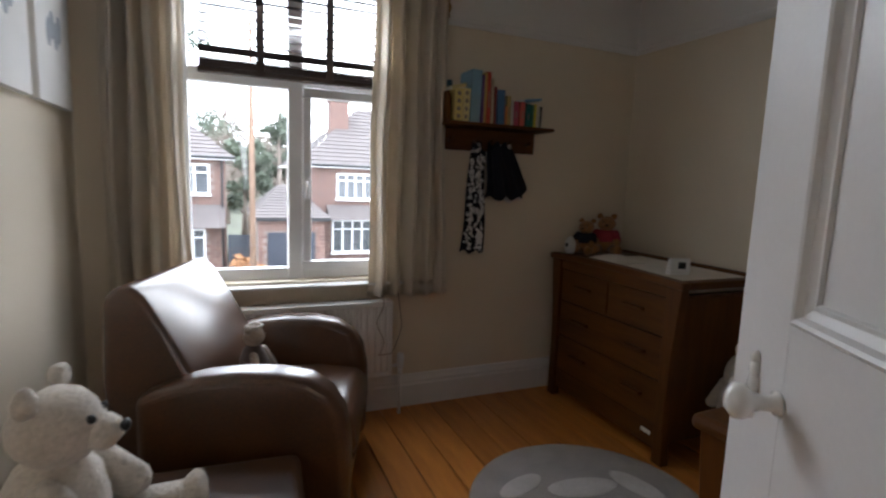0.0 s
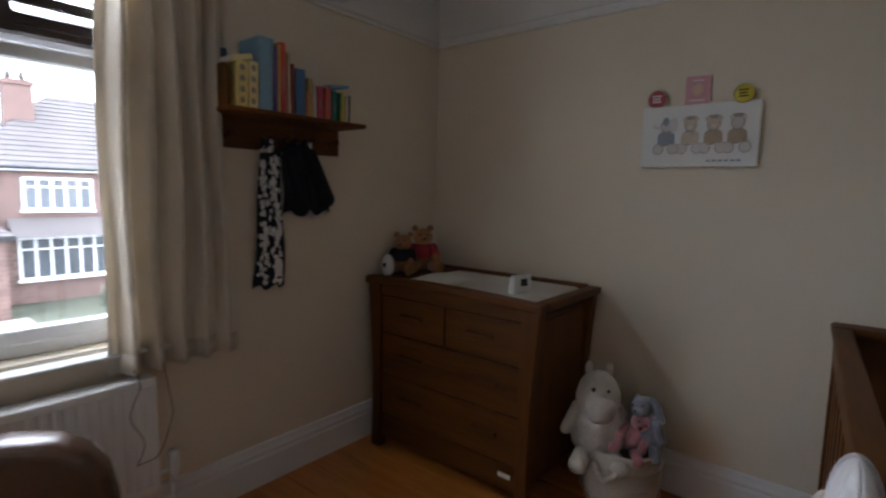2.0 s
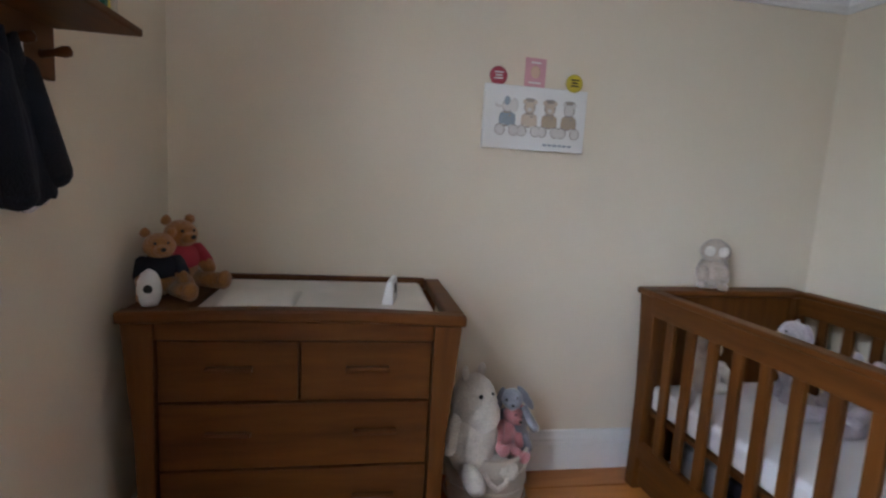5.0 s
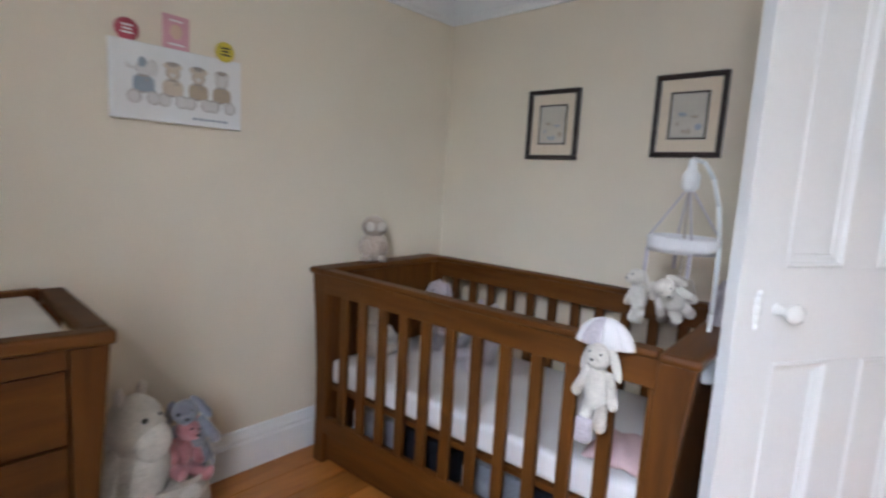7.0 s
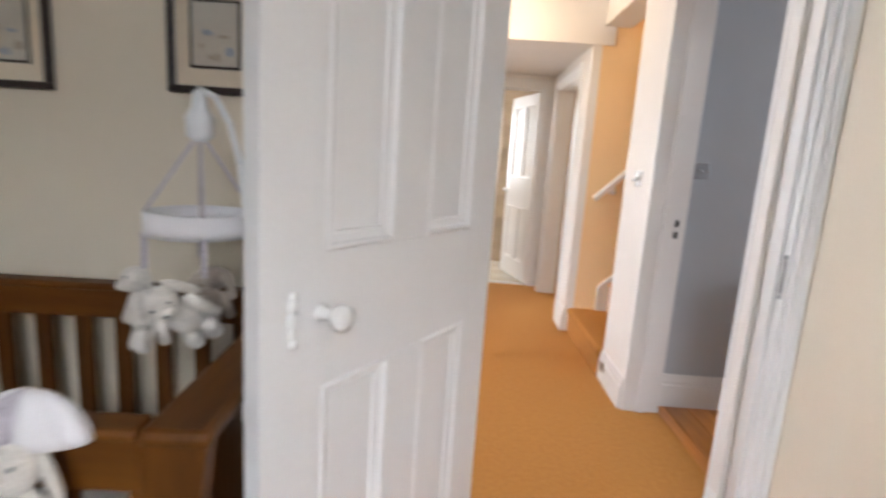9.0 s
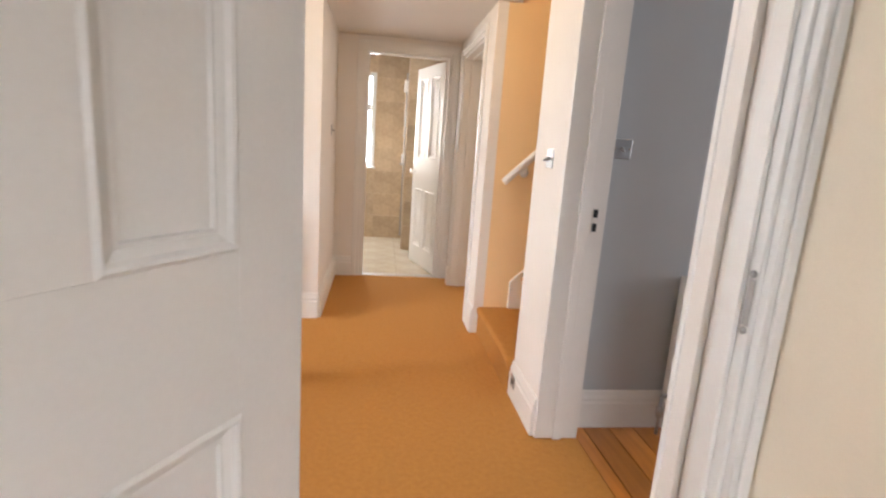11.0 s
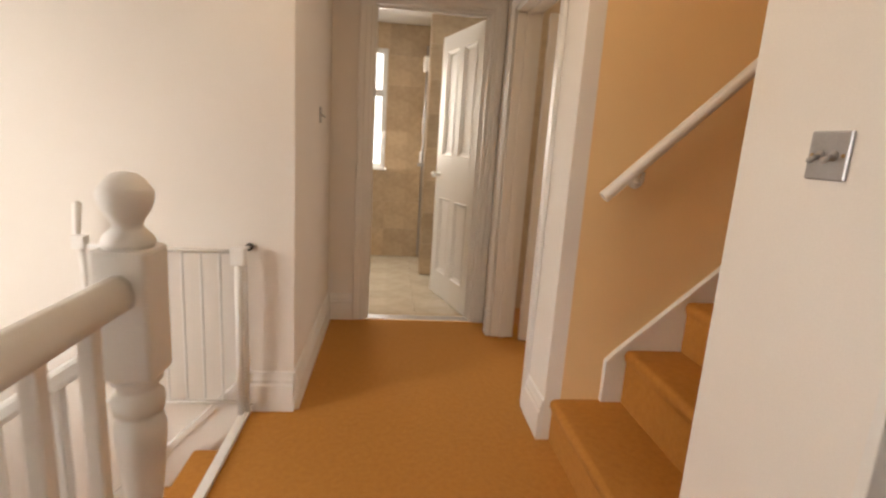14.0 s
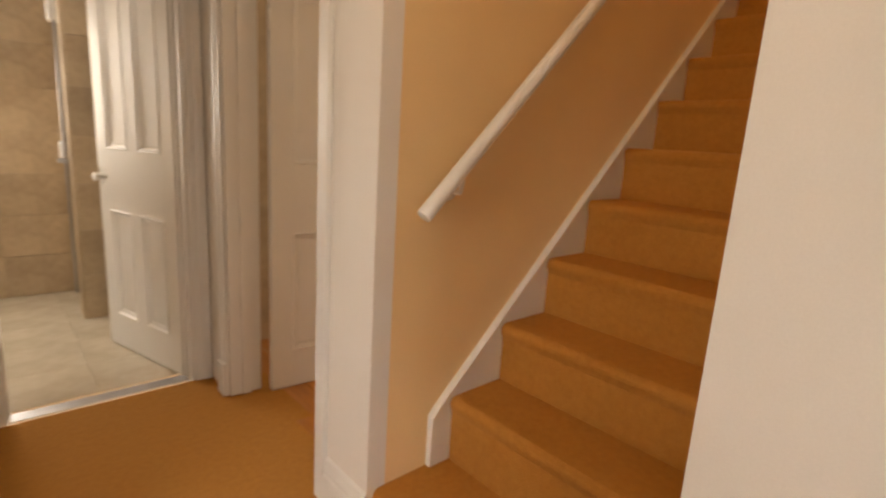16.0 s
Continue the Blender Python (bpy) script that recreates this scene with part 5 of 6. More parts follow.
for y0, y1 in ((2.94, 3.34), (2.46, 2.87)):
    c = thing("wall_canvas", "pale grey unframed canvas on the wall", "picture", (W + 0.003, (y0 + y1) / 2, 1.756), 0, "pale canvases on the wall")
    boxpart("canvas", (0, 0.03, -(y1 - y0) / 2, (y1 - y0) / 2, -0.23, 0.28), PAPER, c, bevel=0.003)
    g = Geo()
    for k in range(4):
        g.ball((0.0302, -0.06 + 0.04 * k, 0.02 + 0.03 * (k % 2)), (0.0008, 0.03, 0.05), seg=12, rings=6)
    part("faint_print", g, plain("faint_grey_ink", (0.36, 0.39, 0.43)), c, "faint grey printed shapes")

# ---- switches and sockets ----


def plate(name, label, at, turn, toggles, w=0.086, mat=STEEL):
    p = thing(name, label, "switch" if "switch" in name else "socket", at, turn)
    boxpart("face_plate", (-w / 2, w / 2, 0.0, 0.006, -0.043, 0.043), mat, p, bevel=0.003)
    for x in toggles:
        g = Geo()
        g.rod((x, 0.006, 0), (x, 0.010, 0), 0.009)
        g.limb((x, 0.010, 0), (x, 0.026, -0.010), 0.004, 0.0055)
        part("toggle", g, STEEL if mat is STEEL else BLACK, p, "small toggle lever")
    for x in (-w / 2 + 0.010, w / 2 - 0.010):
        g = Geo()
        g.rod((x, 0.006, 0), (x, 0.0072, 0), 0.0035)
        part("screw", g, BRASS, p)


plate("light_switch", "brushed steel double toggle light switch", (PW, -0.755, 1.272), -90, (-0.014, 0.014))
plate("light_switch", "brushed steel light switch on the grey wall", (-0.555, -0.66, 1.335), 0, (0.0,))
plate("light_switch", "brushed steel dimmer switch in the nursery", (W, 0.93, 1.37), -90, (0.0,), mat=STEEL)
plate("light_switch", "small brass switch on the passage wall", (0.90, -2.86, 1.36), 90, (0.0,), 0.05)
sk = thing("wall_socket", "small steel socket set in the skirting", "socket", (PW + 0.024, -0.90, 0.11), -90)
boxpart("face_plate", (-0.032, 0.032, 0.0, 0.005, -0.032, 0.032), STEEL, sk, bevel=0.002)
boxpart("outlet", (-0.014, 0.014, 0.005, 0.006, -0.012, 0.012), BLACK, sk, bevel=0)

# ---- landing trim ----
moulding("skirting_board", SK, [('y', PW, 1, -0.99, -0.57, 0), ('y', PW, 1, 0.395, HALLN, 0), ('y', -0.205, 1, -2.125, -1.88, 0), ('y', 0.90, -1, -3.36, -2.12, 0), ('x', -2.12, 1, 0.90, 1.10, 0),
                                ('x', -3.36, 1, 0.73, 0.90, 0), ('x', HALLN, -1, DOORR + 0.055, 1.05, 0), ('x', -2.12, 1, 2.04, 2.96, -0.95), ('y', 2.96, -1, -2.12, -0.2, -0.95)],
         GLOSS, "tall white moulded skirting board", "skirting board")
g = Geo()
g.prism([(1.10, 0.19), (2.04, -0.76), (2.04, -0.95), (1.10, -0.02)], 'y', -2.12, -2.10)
g.prism([(1.10, 0.19), (2.04, -0.76), (2.04, -0.80), (1.10, 0.15)], 'y', -2.10, -2.09)
tagged(part("stair_string_lower", g, GLOSS, None, "", 0.002), "white stair string beside the stairs down", "stair string", "", "structure")

# stairs down to the half landing
RISE, RUN = 0.19, 0.235
sd = thing("stairs_down", "tan carpeted stairs down to the half landing", "stairs", (0, 0, 0), 0, "", "structure")
for k in range(1, 5):
    boxpart("step", (1.10 + RUN * (k - 1), 1.10 + RUN * k + 0.01, -2.10, -1.06, -RISE * k - 0.35, -RISE * k), CARPET, sd, bevel=0.015)
g = Geo()
g.prism([(1.06, 0.03), (2.06, -0.90), (2.06, -1.10), (1.06, -0.17)], 'y', -1.085, -1.045)
part("outer_string", g, GLOSS, sd, "white painted outer string", bevel=0.003)

# attic stairs
su = thing("stairs_up", "tan carpeted attic stairs between walls", "stairs", (0, 0, 0), 0, "", "structure")
UR, UG, X0, NST = 0.2, 0.238, -0.235, 12
for k in range(NST):
    z1 = 0.195 + 0.222 * k + 0.020 * (k > 0)
    x1 = X0 - 0.057 * (k > 0) - 0.238 * k
    xb = X0 - 0.057 - 0.238 * (k + 1) - 0.01
    g = Geo()
    g.prism([(xb, max(z1 - 0.55, 0.0)), (x1 - 0.006, max(z1 - 0.55, 0.0)), (x1 - 0.006, z1 - 0.060), (x1, z1 - 0.046), (x1 + 0.005, z1 - 0.032), (x1 + 0.005, z1 - 0.020), (x1, z1 - 0.009), (x1 - 0.009, z1 - 0.002), (x1 - 0.022, z1), (xb, z1)],
            'y', -1.872 if k else -1.878, -0.995)
    part("step", g, CARPET, su)
for y0, y1 in ((-1.88, -1.855), (-1.01, -0.99)):
    g = Geo()
    g.prism([(-0.445, 0.195), (-0.445, 0.385), (-0.475, 0.42), (-3.2, 2.96), (-3.2, 2.7), (-0.72, 0.30), (-0.60, 0.195)], 'y', y0, y1)
    part("wall_string", g, GLOSS, su, "white painted wall string", bevel=0.004)
g = Geo()
g.prism([(-0.445, 0.385), (-0.475, 0.42), (-3.2, 2.96), (-3.2, 2.93), (-0.475, 0.39), (-0.455, 0.375)], 'y', -1.855, -1.848)
part("string_moulding", g, GLOSS, su)
structure("floor_attic", [(-3.4, X0 - 0.075 - 0.238 * 12 + 0.02, -1.88, -0.99, 2.4, 2.63)], CARPET, "tan carpeted attic landing", "carpet")
hr = thing("handrail", "round white wooden handrail along the stairs", "handrail", (0, 0, 0), 0)
g = Geo()
g.rod((-0.325, -1.815, 1.083), (-2.9, -1.815, 3.61), 0.024, seg=18)
part("rail", g, GLOSS, hr, bevel=0.004)
for f in (0.05, 0.5, 0.9):
    x, z = -0.325 - 2.575 * f, 1.083 + 2.527 * f
    g = Geo()
    g.rod((x - 0.02, -1.88, z - 0.06), (x - 0.02, -1.872, z - 0.06), 0.03)
    g.tube([(x - 0.02, -1.872, z - 0.06), (x - 0.02, -1.825, z - 0.06), (x - 0.02, -1.815, z - 0.02)], 0.008, 8)
    part("bracket", g, GLOSS, hr, "white curved metal bracket")

# banister on the landing


def turned_newel(parent_name, label, at, h):
    nw = thing(parent_name, label, "newel post", at)
    w = 0.061
    boxpart("base_block", (-w, w, -w, w, 0.0, 0.16 * h), GLOSS, nw, bevel=0.004)
    g = Geo()
    g.lathe(((0.052, 0.16 * h), (0.057, 0.168 * h), (0.054, 0.185 * h), (0.040, 0.215 * h), (0.036, 0.228 * h), (0.044, 0.233 * h), (0.045, 0.243 * h), (0.036, 0.249 * h), (0.040, 0.27 * h),
             (0.049, 0.34 * h), (0.057, 0.42 * h), (0.058, 0.46 * h), (0.052, 0.483 * h), (0.040, 0.490 * h), (0.055, 0.497 * h), (0.059, 0.515 * h), (0.057, 0.533 * h), (0.046, 0.541 * h),
             (0.044, 0.555 * h), (0.056, 0.566 * h), (0.056, 0.578 * h)), (0, 0, 0), 26)
    part("turning", g, GLOSS, nw)
    boxpart("upper_block", (-w, w, -w, w, 0.578 * h, 0.852 * h), GLOSS, nw, bevel=0.010)
    g = Geo()
    g.lathe(((0.054, 0.852 * h), (0.056, 0.862 * h), (0.050, 0.876 * h), (0.036, 0.886 * h), (0.031, 0.895 * h), (0.036, 0.908 * h), (0.050, 0.926 * h), (0.057, 0.945 * h), (0.058, 0.960 * h), (0.053, 0.970 * h),
             (0.050, 0.972 * h), (0.040, 0.986 * h), (0.024, 0.997 * h), (0.004, 1.0 * h)), (0, 0, 0), 26)
    part("ball_finial", g, GLOSS, nw, "rounded turned finial")
    return nw


turned_newel("newel_post", "white turned newel post with ball finial", (1.085, -1.115, 0), 1.145)
turned_newel("newel_post", "white turned newel post on the half landing", (1.90, -1.065, -0.95), 1.30)
bn = thing("banister", "white painted landing banister with plain balusters", "banister")
g = Geo()
g.prism([(1.053, 0.852), (1.117, 0.852), (1.120, 0.875), (1.113, 0.905), (1.095, 0.922), (1.075, 0.922), (1.057, 0.905), (1.050, 0.875)], 'y', -1.07, HALLN - 0.002, True)
part("handrail", g, GLOSS, bn)
boxpart("base_rail", (1.050, 1.120, -1.07, HALLN - 0.03, 0.0, 0.055), GLOSS, bn, bevel=0.006)
for k in range(9):
    y = -0.935 + 0.165 * k
    boxpart("baluster", (1.068, 1.102, y - 0.017, y + 0.017, 0.055, 0.853), GLOSS, bn, bevel=0.004)
bn2 = thing("stair_banister", "white sloping banister of the stairs down", "banister")
g = Geo()
g.prism([(1.13, 0.715), (1.86, 0.205), (1.86, 0.255), (1.13, 0.77)], 'y', -1.09, -1.04)
part("handrail", g, GLOSS, bn2, bevel=0.012)
for k in range(4):
    x = 1.24 + 0.15 * k
    zt = 0.715 - (x - 1.13) * 0.7 + 0.01
    zb = -0.035 - (x - 1.10) * 0.93
    boxpart("baluster", (x - 0.016, x + 0.016, -1.081, -1.049, zb - 0.02, zt), GLOSS, bn2, bevel=0.004)

gt = thing("stair_gate", "white metal stair gate, open along the wall", "stair gate")
GX0, GX1, GY = 1.115, 1.72, -2.045
for z, r in ((0.755, 0.010), (0.075, 0.010)):
    g = Geo()
    g.rod((GX0, GY, z), (GX1, GY, z), r)
    part("cross_bar", g, WHITEPL, gt)
for k in range(8):
    x = GX0 + 0.075 * (k + 1)
    g = Geo()
    g.rod((x, GY, 0.075), (x, GY, 0.755), 0.006, seg=8)
    part("bar", g, WHITEPL, gt)
for x, y, r in ((GX0, GY, 0.015), (GX1, GY, 0.012), (GX0 - 0.022, GY - 0.02, 0.010)):
    g = Geo()
    g.rod((x, y, 0.0 if x < 1.2 else 0.06), (x, y, 0.775), r)
    part("upright", g, WHITEPL, gt)
boxpart("hinge_block", (GX0 - 0.03, GX0 + 0.03, GY - 0.016, GY + 0.016, 0.70, 0.775), WHITEPL, gt, bevel=0.005)
for z in (0.765, 0.035):
    g = Geo()
    g.rod((GX0 - 0.03, -2.12, z), (GX0 - 0.03, -2.10, z), 0.016)
    part("wall_pad", g, BLACK, gt, "black rubber wall pad")
    g = Geo()
    g.rod((GX0 - 0.03, -2.10, z), (GX0 - 0.02, GY - 0.02, z), 0.007)
    part("pad_screw", g, WHITEPL, gt)
g = Geo()
g.box(GX1 - 0.02, GX1 + 0.03, GY - 0.02, GY + 0.02, 0.745, 0.80)
g.limb((GX1 + 0.015, GY, 0.80), (GX1 + 0.005, GY, 0.92), 0.013, 0.016)
part("latch_handle", g, WHITEPL, gt, "white plastic latch handle", bevel=0.004)
boxpart("threshold_bar", (1.085, 1.125, -2.10, -1.18, 0.0, 0.018), WHITEPL, gt, bevel=0.004)
g = Geo()
g.rod((1.105, -1.195, 0.0), (1.105, -1.195, 0.62), 0.012)
part("latch_post", g, WHITEPL, gt)

# window ledge in the stairwell, and its unseen window
lw = thing("window_stairwell", "white stairwell window with a deep ledge", "window", (0, 0, 0), 0, "", "structure")
boxpart("window_sill", (2.74, 2.958, -1.98, 0.2, 0.05, 0.40), HALL, lw, bevel=0.01)
g = Geo()
for y in (-1.30, -0.60):
    g.box(2.99, 3.05, y, y + 0.05, 0.42, 2.2)
g.box(2.99, 3.05, -1.25, -0.60, 0.42, 0.47)
g.box(2.99, 3.05, -1.25, -0.60, 2.15, 2.2)
part("window_frame", g, UPVC, lw, bevel=0.005)

# ---- bathroom ----
bw = thing("window_bathroom", "white framed frosted bathroom window", "window", (0, 0, 0), 0, "", "structure")
g = Geo()
BX0, BX1 = 0.575, 1.05
for x0, x1, z0, z1 in ((BX0, BX0 + 0.05, 0.95, 2.15), (BX1 - 0.05, BX1, 0.95, 2.15), (BX0 + 0.05, BX1 - 0.05, 0.95, 1.0), (BX0 + 0.05, BX1 - 0.05, 2.10, 2.15), (BX0 + 0.05, BX1 - 0.05, 1.68, 1.75)):
    g.box(x0, x1, -5.48, -5.40, z0, z1)
part("window_frame", g, UPVC, bw, bevel=0.005)
boxpart("window_sill", (BX0 - 0.02, BX1, -5.44, -5.36, 0.93, 0.95), UPVC, bw)
for z0, z1 in ((1.0, 1.68), (1.75, 2.10)):
    boxpart("pane", (BX0 + 0.05, BX1 - 0.05, -5.46, -5.45, z0, z1), FROST, bw, "frosted pane with daylight as its own glow", bevel=0)
structure("wall_shower", [(-1.1, 0.185, -4.79, -4.66, 0.0, 2.4)], TRAVERTINE, "travertine tiled shower wall end", "wall", 0.004)
sh = thing("shower_panel", "chrome shower fittings on the tiled wall end", "shower")
g = Geo()
g.rod((0.21, -4.80, 0.15), (0.21, -4.80, 2.1), 0.009)
part("upright_rail", g, STEEL, sh, bevel=0)
boxpart("holder", (0.19, 0.25, -4.83, -4.79, 1.02, 1.05), STEEL, sh)
boxpart("white_bottle", (0.195, 0.235, -4.85, -4.81, 1.052, 1.16), WHITEPL, sh, "white plastic bottle", 0.01)
boxpart("shower_head", (0.17, 0.24, -4.86, -4.79, 1.88, 2.02), WHITEPL, sh, "white shower head", 0.012)
boxpart("threshold", (-0.10, 0.63, -3.45, -3.37, 0.0, 0.006), STEEL, None, "", 0.002)
tagged(bpy.data.objects["threshold"], "metal threshold strip below the bathroom door", "threshold", "", "structure")

# ---- outside ----
GZ = -2.95
structure("ground", [(-400, 400, -5, 900, GZ - 0.5, GZ)], GRASSY, "winter grass ground round the houses", "ground")
structure("road", [(-60, 60, 8.5, 14.0, GZ, GZ + 0.02)], TARMAC, "grey tarmac road between the houses", "road")
structure("pavement", [(-60, 60, 7.0, 8.5, GZ, GZ + 0.10), (-60, 60, 14.0, 15.8, GZ, GZ + 0.10)], plain("concrete_paving", (0.34, 0.33, 0.31), 0.9), "pale paved footway beside the road", "pavement")
structure("driveway", [(1.2, 4.3, 15.8, 21.5, GZ, GZ + 0.03)], plain("gravel_drive", (0.36, 0.31, 0.26), 0.95), "pale gravel driveway to the garage", "driveway")


def brick_courses(name, x0, x1, y, z0, z1, parent, holes=()):
    """Real stretcher courses on a wall's street face, in one mesh."""
    g = Geo()
    bl, bh = 0.44, 0.15
    row = 0
    z = z0
    vs, fs = [], []
    while z < z1 - 0.02:
        x = x0 - (bl / 2 if row % 2 else 0)
        while x < x1:
            a, b, c, d = max(x, x0) + 0.008, min(x + bl, x1) - 0.008, z + 0.008, min(z + bh, z1) - 0.004
            mx, mz = (a + b) / 2, (c + d) / 2
            if b - a > 0.03 and not any(h[0] < mx < h[1] and h[2] < mz < h[3] for h in holes):
                n = len(vs)
                vs += [(a, y, c), (b, y, c), (b, y, d), (a, y, d), (a, y - 0.02, c), (b, y - 0.02, c), (b, y - 0.02, d), (a, y - 0.02, d)]
                fs += [(n + 4, n + 5, n + 6, n + 7), (n, n + 1, n + 5, n + 4), (n + 2, n + 3, n + 7, n + 6), (n + 1, n + 2, n + 6, n + 5), (n + 3, n, n + 4, n + 7)]
            x += bl
        z += bh
        row += 1
    me = bpy.data.meshes.new(name)
    me.from_pydata(vs, [], fs)
    me.materials.append(BRICKS)
    ob = new(name, me)
    ob.parent = parent
    ob["kind"] = "stuff"
    return ob


BRICKS = material("old_red_bricks", (0.19, 0.118, 0.097), 0.9, second=(0.115, 0.073, 0.063), scale=2.5, grain=5, bump=0.15)
MORTAR = plain("pale_mortar", (0.24, 0.20, 0.175), 0.95)


def house_window(parent, x0, x1, y, z0, z1, cols):
    w = thing("window", "", "")
    w.parent = parent
    w.matrix_world = Matrix.Identity(4)
    f = 0.07
    g = Geo()
    g.box(x0, x1, y - 0.08, y, z0, z0 + f)
    g.box(x0, x1, y - 0.08, y, z1 - f, z1)
    g.box(x0 - 0.06, x1 + 0.06, y - 0.16, y, z0 - 0.07, z0)
    zt = z0 + (z1 - z0) * 0.70
    g.box(x0 + f, x1 - f, y - 0.06, y, zt, zt + 0.05)
    for k in range(cols + 1):
        xx = x0 + (x1 - x0 - f) * k / cols
        g.box(xx, xx + f, y - 0.07, y, z0 + f, z1 - f)
    part("frame", g, UPVC, w)
    for k in range(cols):
        a = x0 + (x1 - x0 - f) * k / cols + f
        b = x0 + (x1 - x0 - f) * (k + 1) / cols
        boxpart("pane", (a, b, y - 0.03, y - 0.02, z0 + f, z1 - f), DARKGLASS, w, bevel=0)


def roof_tiles(parent, a, b, c, d, n):
    """A pitched roof plane a-b (eaves) to d-c (ridge), laid in stepped courses."""
    a, b, c, d = (Vector(v) for v in (a, b, c, d))
    up = (b - a).cross(d - a).normalized()
    if up.z < 0:
        up = -up
    vs, fs = [], []
    for k in range(n):
        u, v = k / n, (k + 1) / n
        m = len(vs)
        lo0, lo1, hi0, hi1 = a.lerp(d, u), b.lerp(c, u), a.lerp(d, v), b.lerp(c, v)
        vs += [lo0 + up * 0.03, lo1 + up * 0.03, hi1, hi0, lo0, lo1]
        fs += [(m, m + 1, m + 2, m + 3), (m + 4, m + 5, m + 1, m)]
    me = bpy.data.meshes.new("roof_slope")
    me.from_pydata(vs, [], fs)
    me.materials.append(ROOF)
    ob = new("roof_slope", me)
    ob.parent = parent


def house(label, x0, x1, y, depth, eave, ridge, wins, hip):
    h = thing("house", label, "house")
    holes = [(w[0], w[1], w[2], w[3]) for w in wins]
    boxpart("wall", (x0, x1, y, y + depth, GZ, eave), MORTAR, h, bevel=0)
    brick_courses("bricks", x0, x1, y, GZ, eave, h, holes)
    for w in wins:
        house_window(h, w[0], w[1], y - 0.03, w[2], w[3], w[4])
    o = 0.35
    boxpart("soffit", (x0 - o, x1 + o, y - o, y + depth + o, eave - 0.12, eave), UPVC, h)
    ym = y + depth / 2
    roof_tiles(h, (x0 - o, y - o, eave), (x1 + o, y - o, eave), (x1 - hip, ym, ridge), (x0 + hip, ym, ridge), 16)
    roof_tiles(h, (x0 - o, y + depth + o, eave), (x0 - o, y - o, eave), (x0 + hip, ym, ridge), (x0 + hip, ym, ridge), 16)
    roof_tiles(h, (x1 + o, y - o, eave), (x1 + o, y + depth + o, eave), (x1 - hip, ym, ridge), (x1 - hip, ym, ridge), 16)
    g = Geo()
    g.tube([(x0 - o, y - o - 0.04, eave - 0.02), (x1 + o, y - o - 0.04, eave - 0.02)], 0.06, 8)
    xp = x1 - 0.15 if x1 < 2 else x0 + 0.15
    g.tube([(xp, y - 0.08, eave - 0.05), (xp, y - 0.08, GZ)], 0.045, 8)
    part("gutter", g, BLACK, h, "black gutter and downpipe")
    return h


hb = house("red brick semi-detached house with white casement windows", 3.45, 12.5, 24.0, 8.0, 1.85, 4.9,
           [(4.85, 6.95, 0.35, 1.5, 5), (4.65, 7.4, -2.1, -0.6, 6), (9.2, 11.2, 0.35, 1.5, 4), (9.2, 11.5, -2.1, -0.6, 5)], 3.2)
g = Geo()
g.box(4.95, 5.85, 26.2, 27.0, 2.2, 5.15)
g.box(4.88, 5.92, 26.13, 27.07, 4.95, 5.08)
chim = part("chimney", g, BRICKS, hb, "brick chimney stack")
for x in (5.2, 5.6):
    g = Geo()
    g.rod((x, 26.6, 5.15), (x, 26.6, 5.5), 0.12, 0.10)
    part("chimney_pot", g, ROOF, chim)
g = Geo()
g.prism([(23.2, -0.55), (24.0, 0.1), (24.0, -0.55)], 'x', 4.4, 7.7)
part("bay_roof", g, ROOF, hb, "small tiled bay roof")
hl = house("red brick house with white windows and tiled bay", -9.0, 0.25, 23.5, 8.0, 1.95, 4.6,
           [(-1.45, -0.35, 0.45, 1.65, 2), (-1.9, -0.55, -2.2, -0.95, 3), (-5.2, -3.4, 0.45, 1.65, 4), (-5.4, -3.2, -2.2, -0.95, 4)], 3.0)
g = Geo()
g.prism([(22.7, -0.85), (23.5, 0.05), (23.5, -0.85)], 'x', -2.2, 0.2)
part("bay_roof", g, ROOF, hl, "small tiled bay roof")
ga = thing("garage", "brick garage with tiled roof and dark blue door", "garage")
boxpart("wall", (1.35, 3.9, 21.5, 26.0, GZ, -0.28), MORTAR, ga, bevel=0)
brick_courses("bricks", 1.35, 3.9, 21.5, GZ, -0.28, ga, [(1.68, 3.52, GZ, -0.88)])
gd = boxpart("garage_door", (1.70, 3.50, 21.42, 21.49, GZ, -0.90), SLATEBLUE, ga, bevel=0)
g = Geo()
for k in range(9):
    g.box(1.73 + 0.195 * k, 1.90 + 0.195 * k, 21.40, 21.42, GZ + 0.05, -0.95)
part("door_rib", g, SLATEBLUE, gd)
roof_tiles(ga, (1.1, 21.2, -0.32), (4.1, 21.2, -0.32), (2.9, 23.7, 0.9), (2.3, 23.7, 0.9), 12)
roof_tiles(ga, (1.1, 26.3, -0.32), (1.1, 21.2, -0.32), (2.3, 23.7, 0.9), (2.3, 23.7, 0.9), 12)
roof_tiles(ga, (4.1, 21.2, -0.32), (4.1, 26.3, -0.32), (2.9, 23.7, 0.9), (2.9, 23.7, 0.9), 12)
boxpart("fascia", (1.1, 4.1, 21.22, 21.28, -0.45, -0.30), BLACK, ga)
tp = thing("telegraph_pole", "weathered wooden telegraph pole beside the road", "pole", (0.95, 16.4, GZ))
g = Geo()
g.rod((0, 0, 0), (0, 0, 8.5), 0.095, 0.06, 14)
part("pole", g, POLEWOOD, tp)
boxpart("notice", (0.16, 0.28, -0.05, 0.0, 0.2, 1.3), PAPER, tp, "pale upright marker board", 0)
sf = thing("side_gate", "dark timber fence panels between the houses", "fence")
for k in range(9):
    boxpart("fence_board", (0.3 + 0.12 * k, 0.41 + 0.12 * k, 23.0, 23.04, GZ, -1.15), SLATEBLUE, sf, bevel=0)


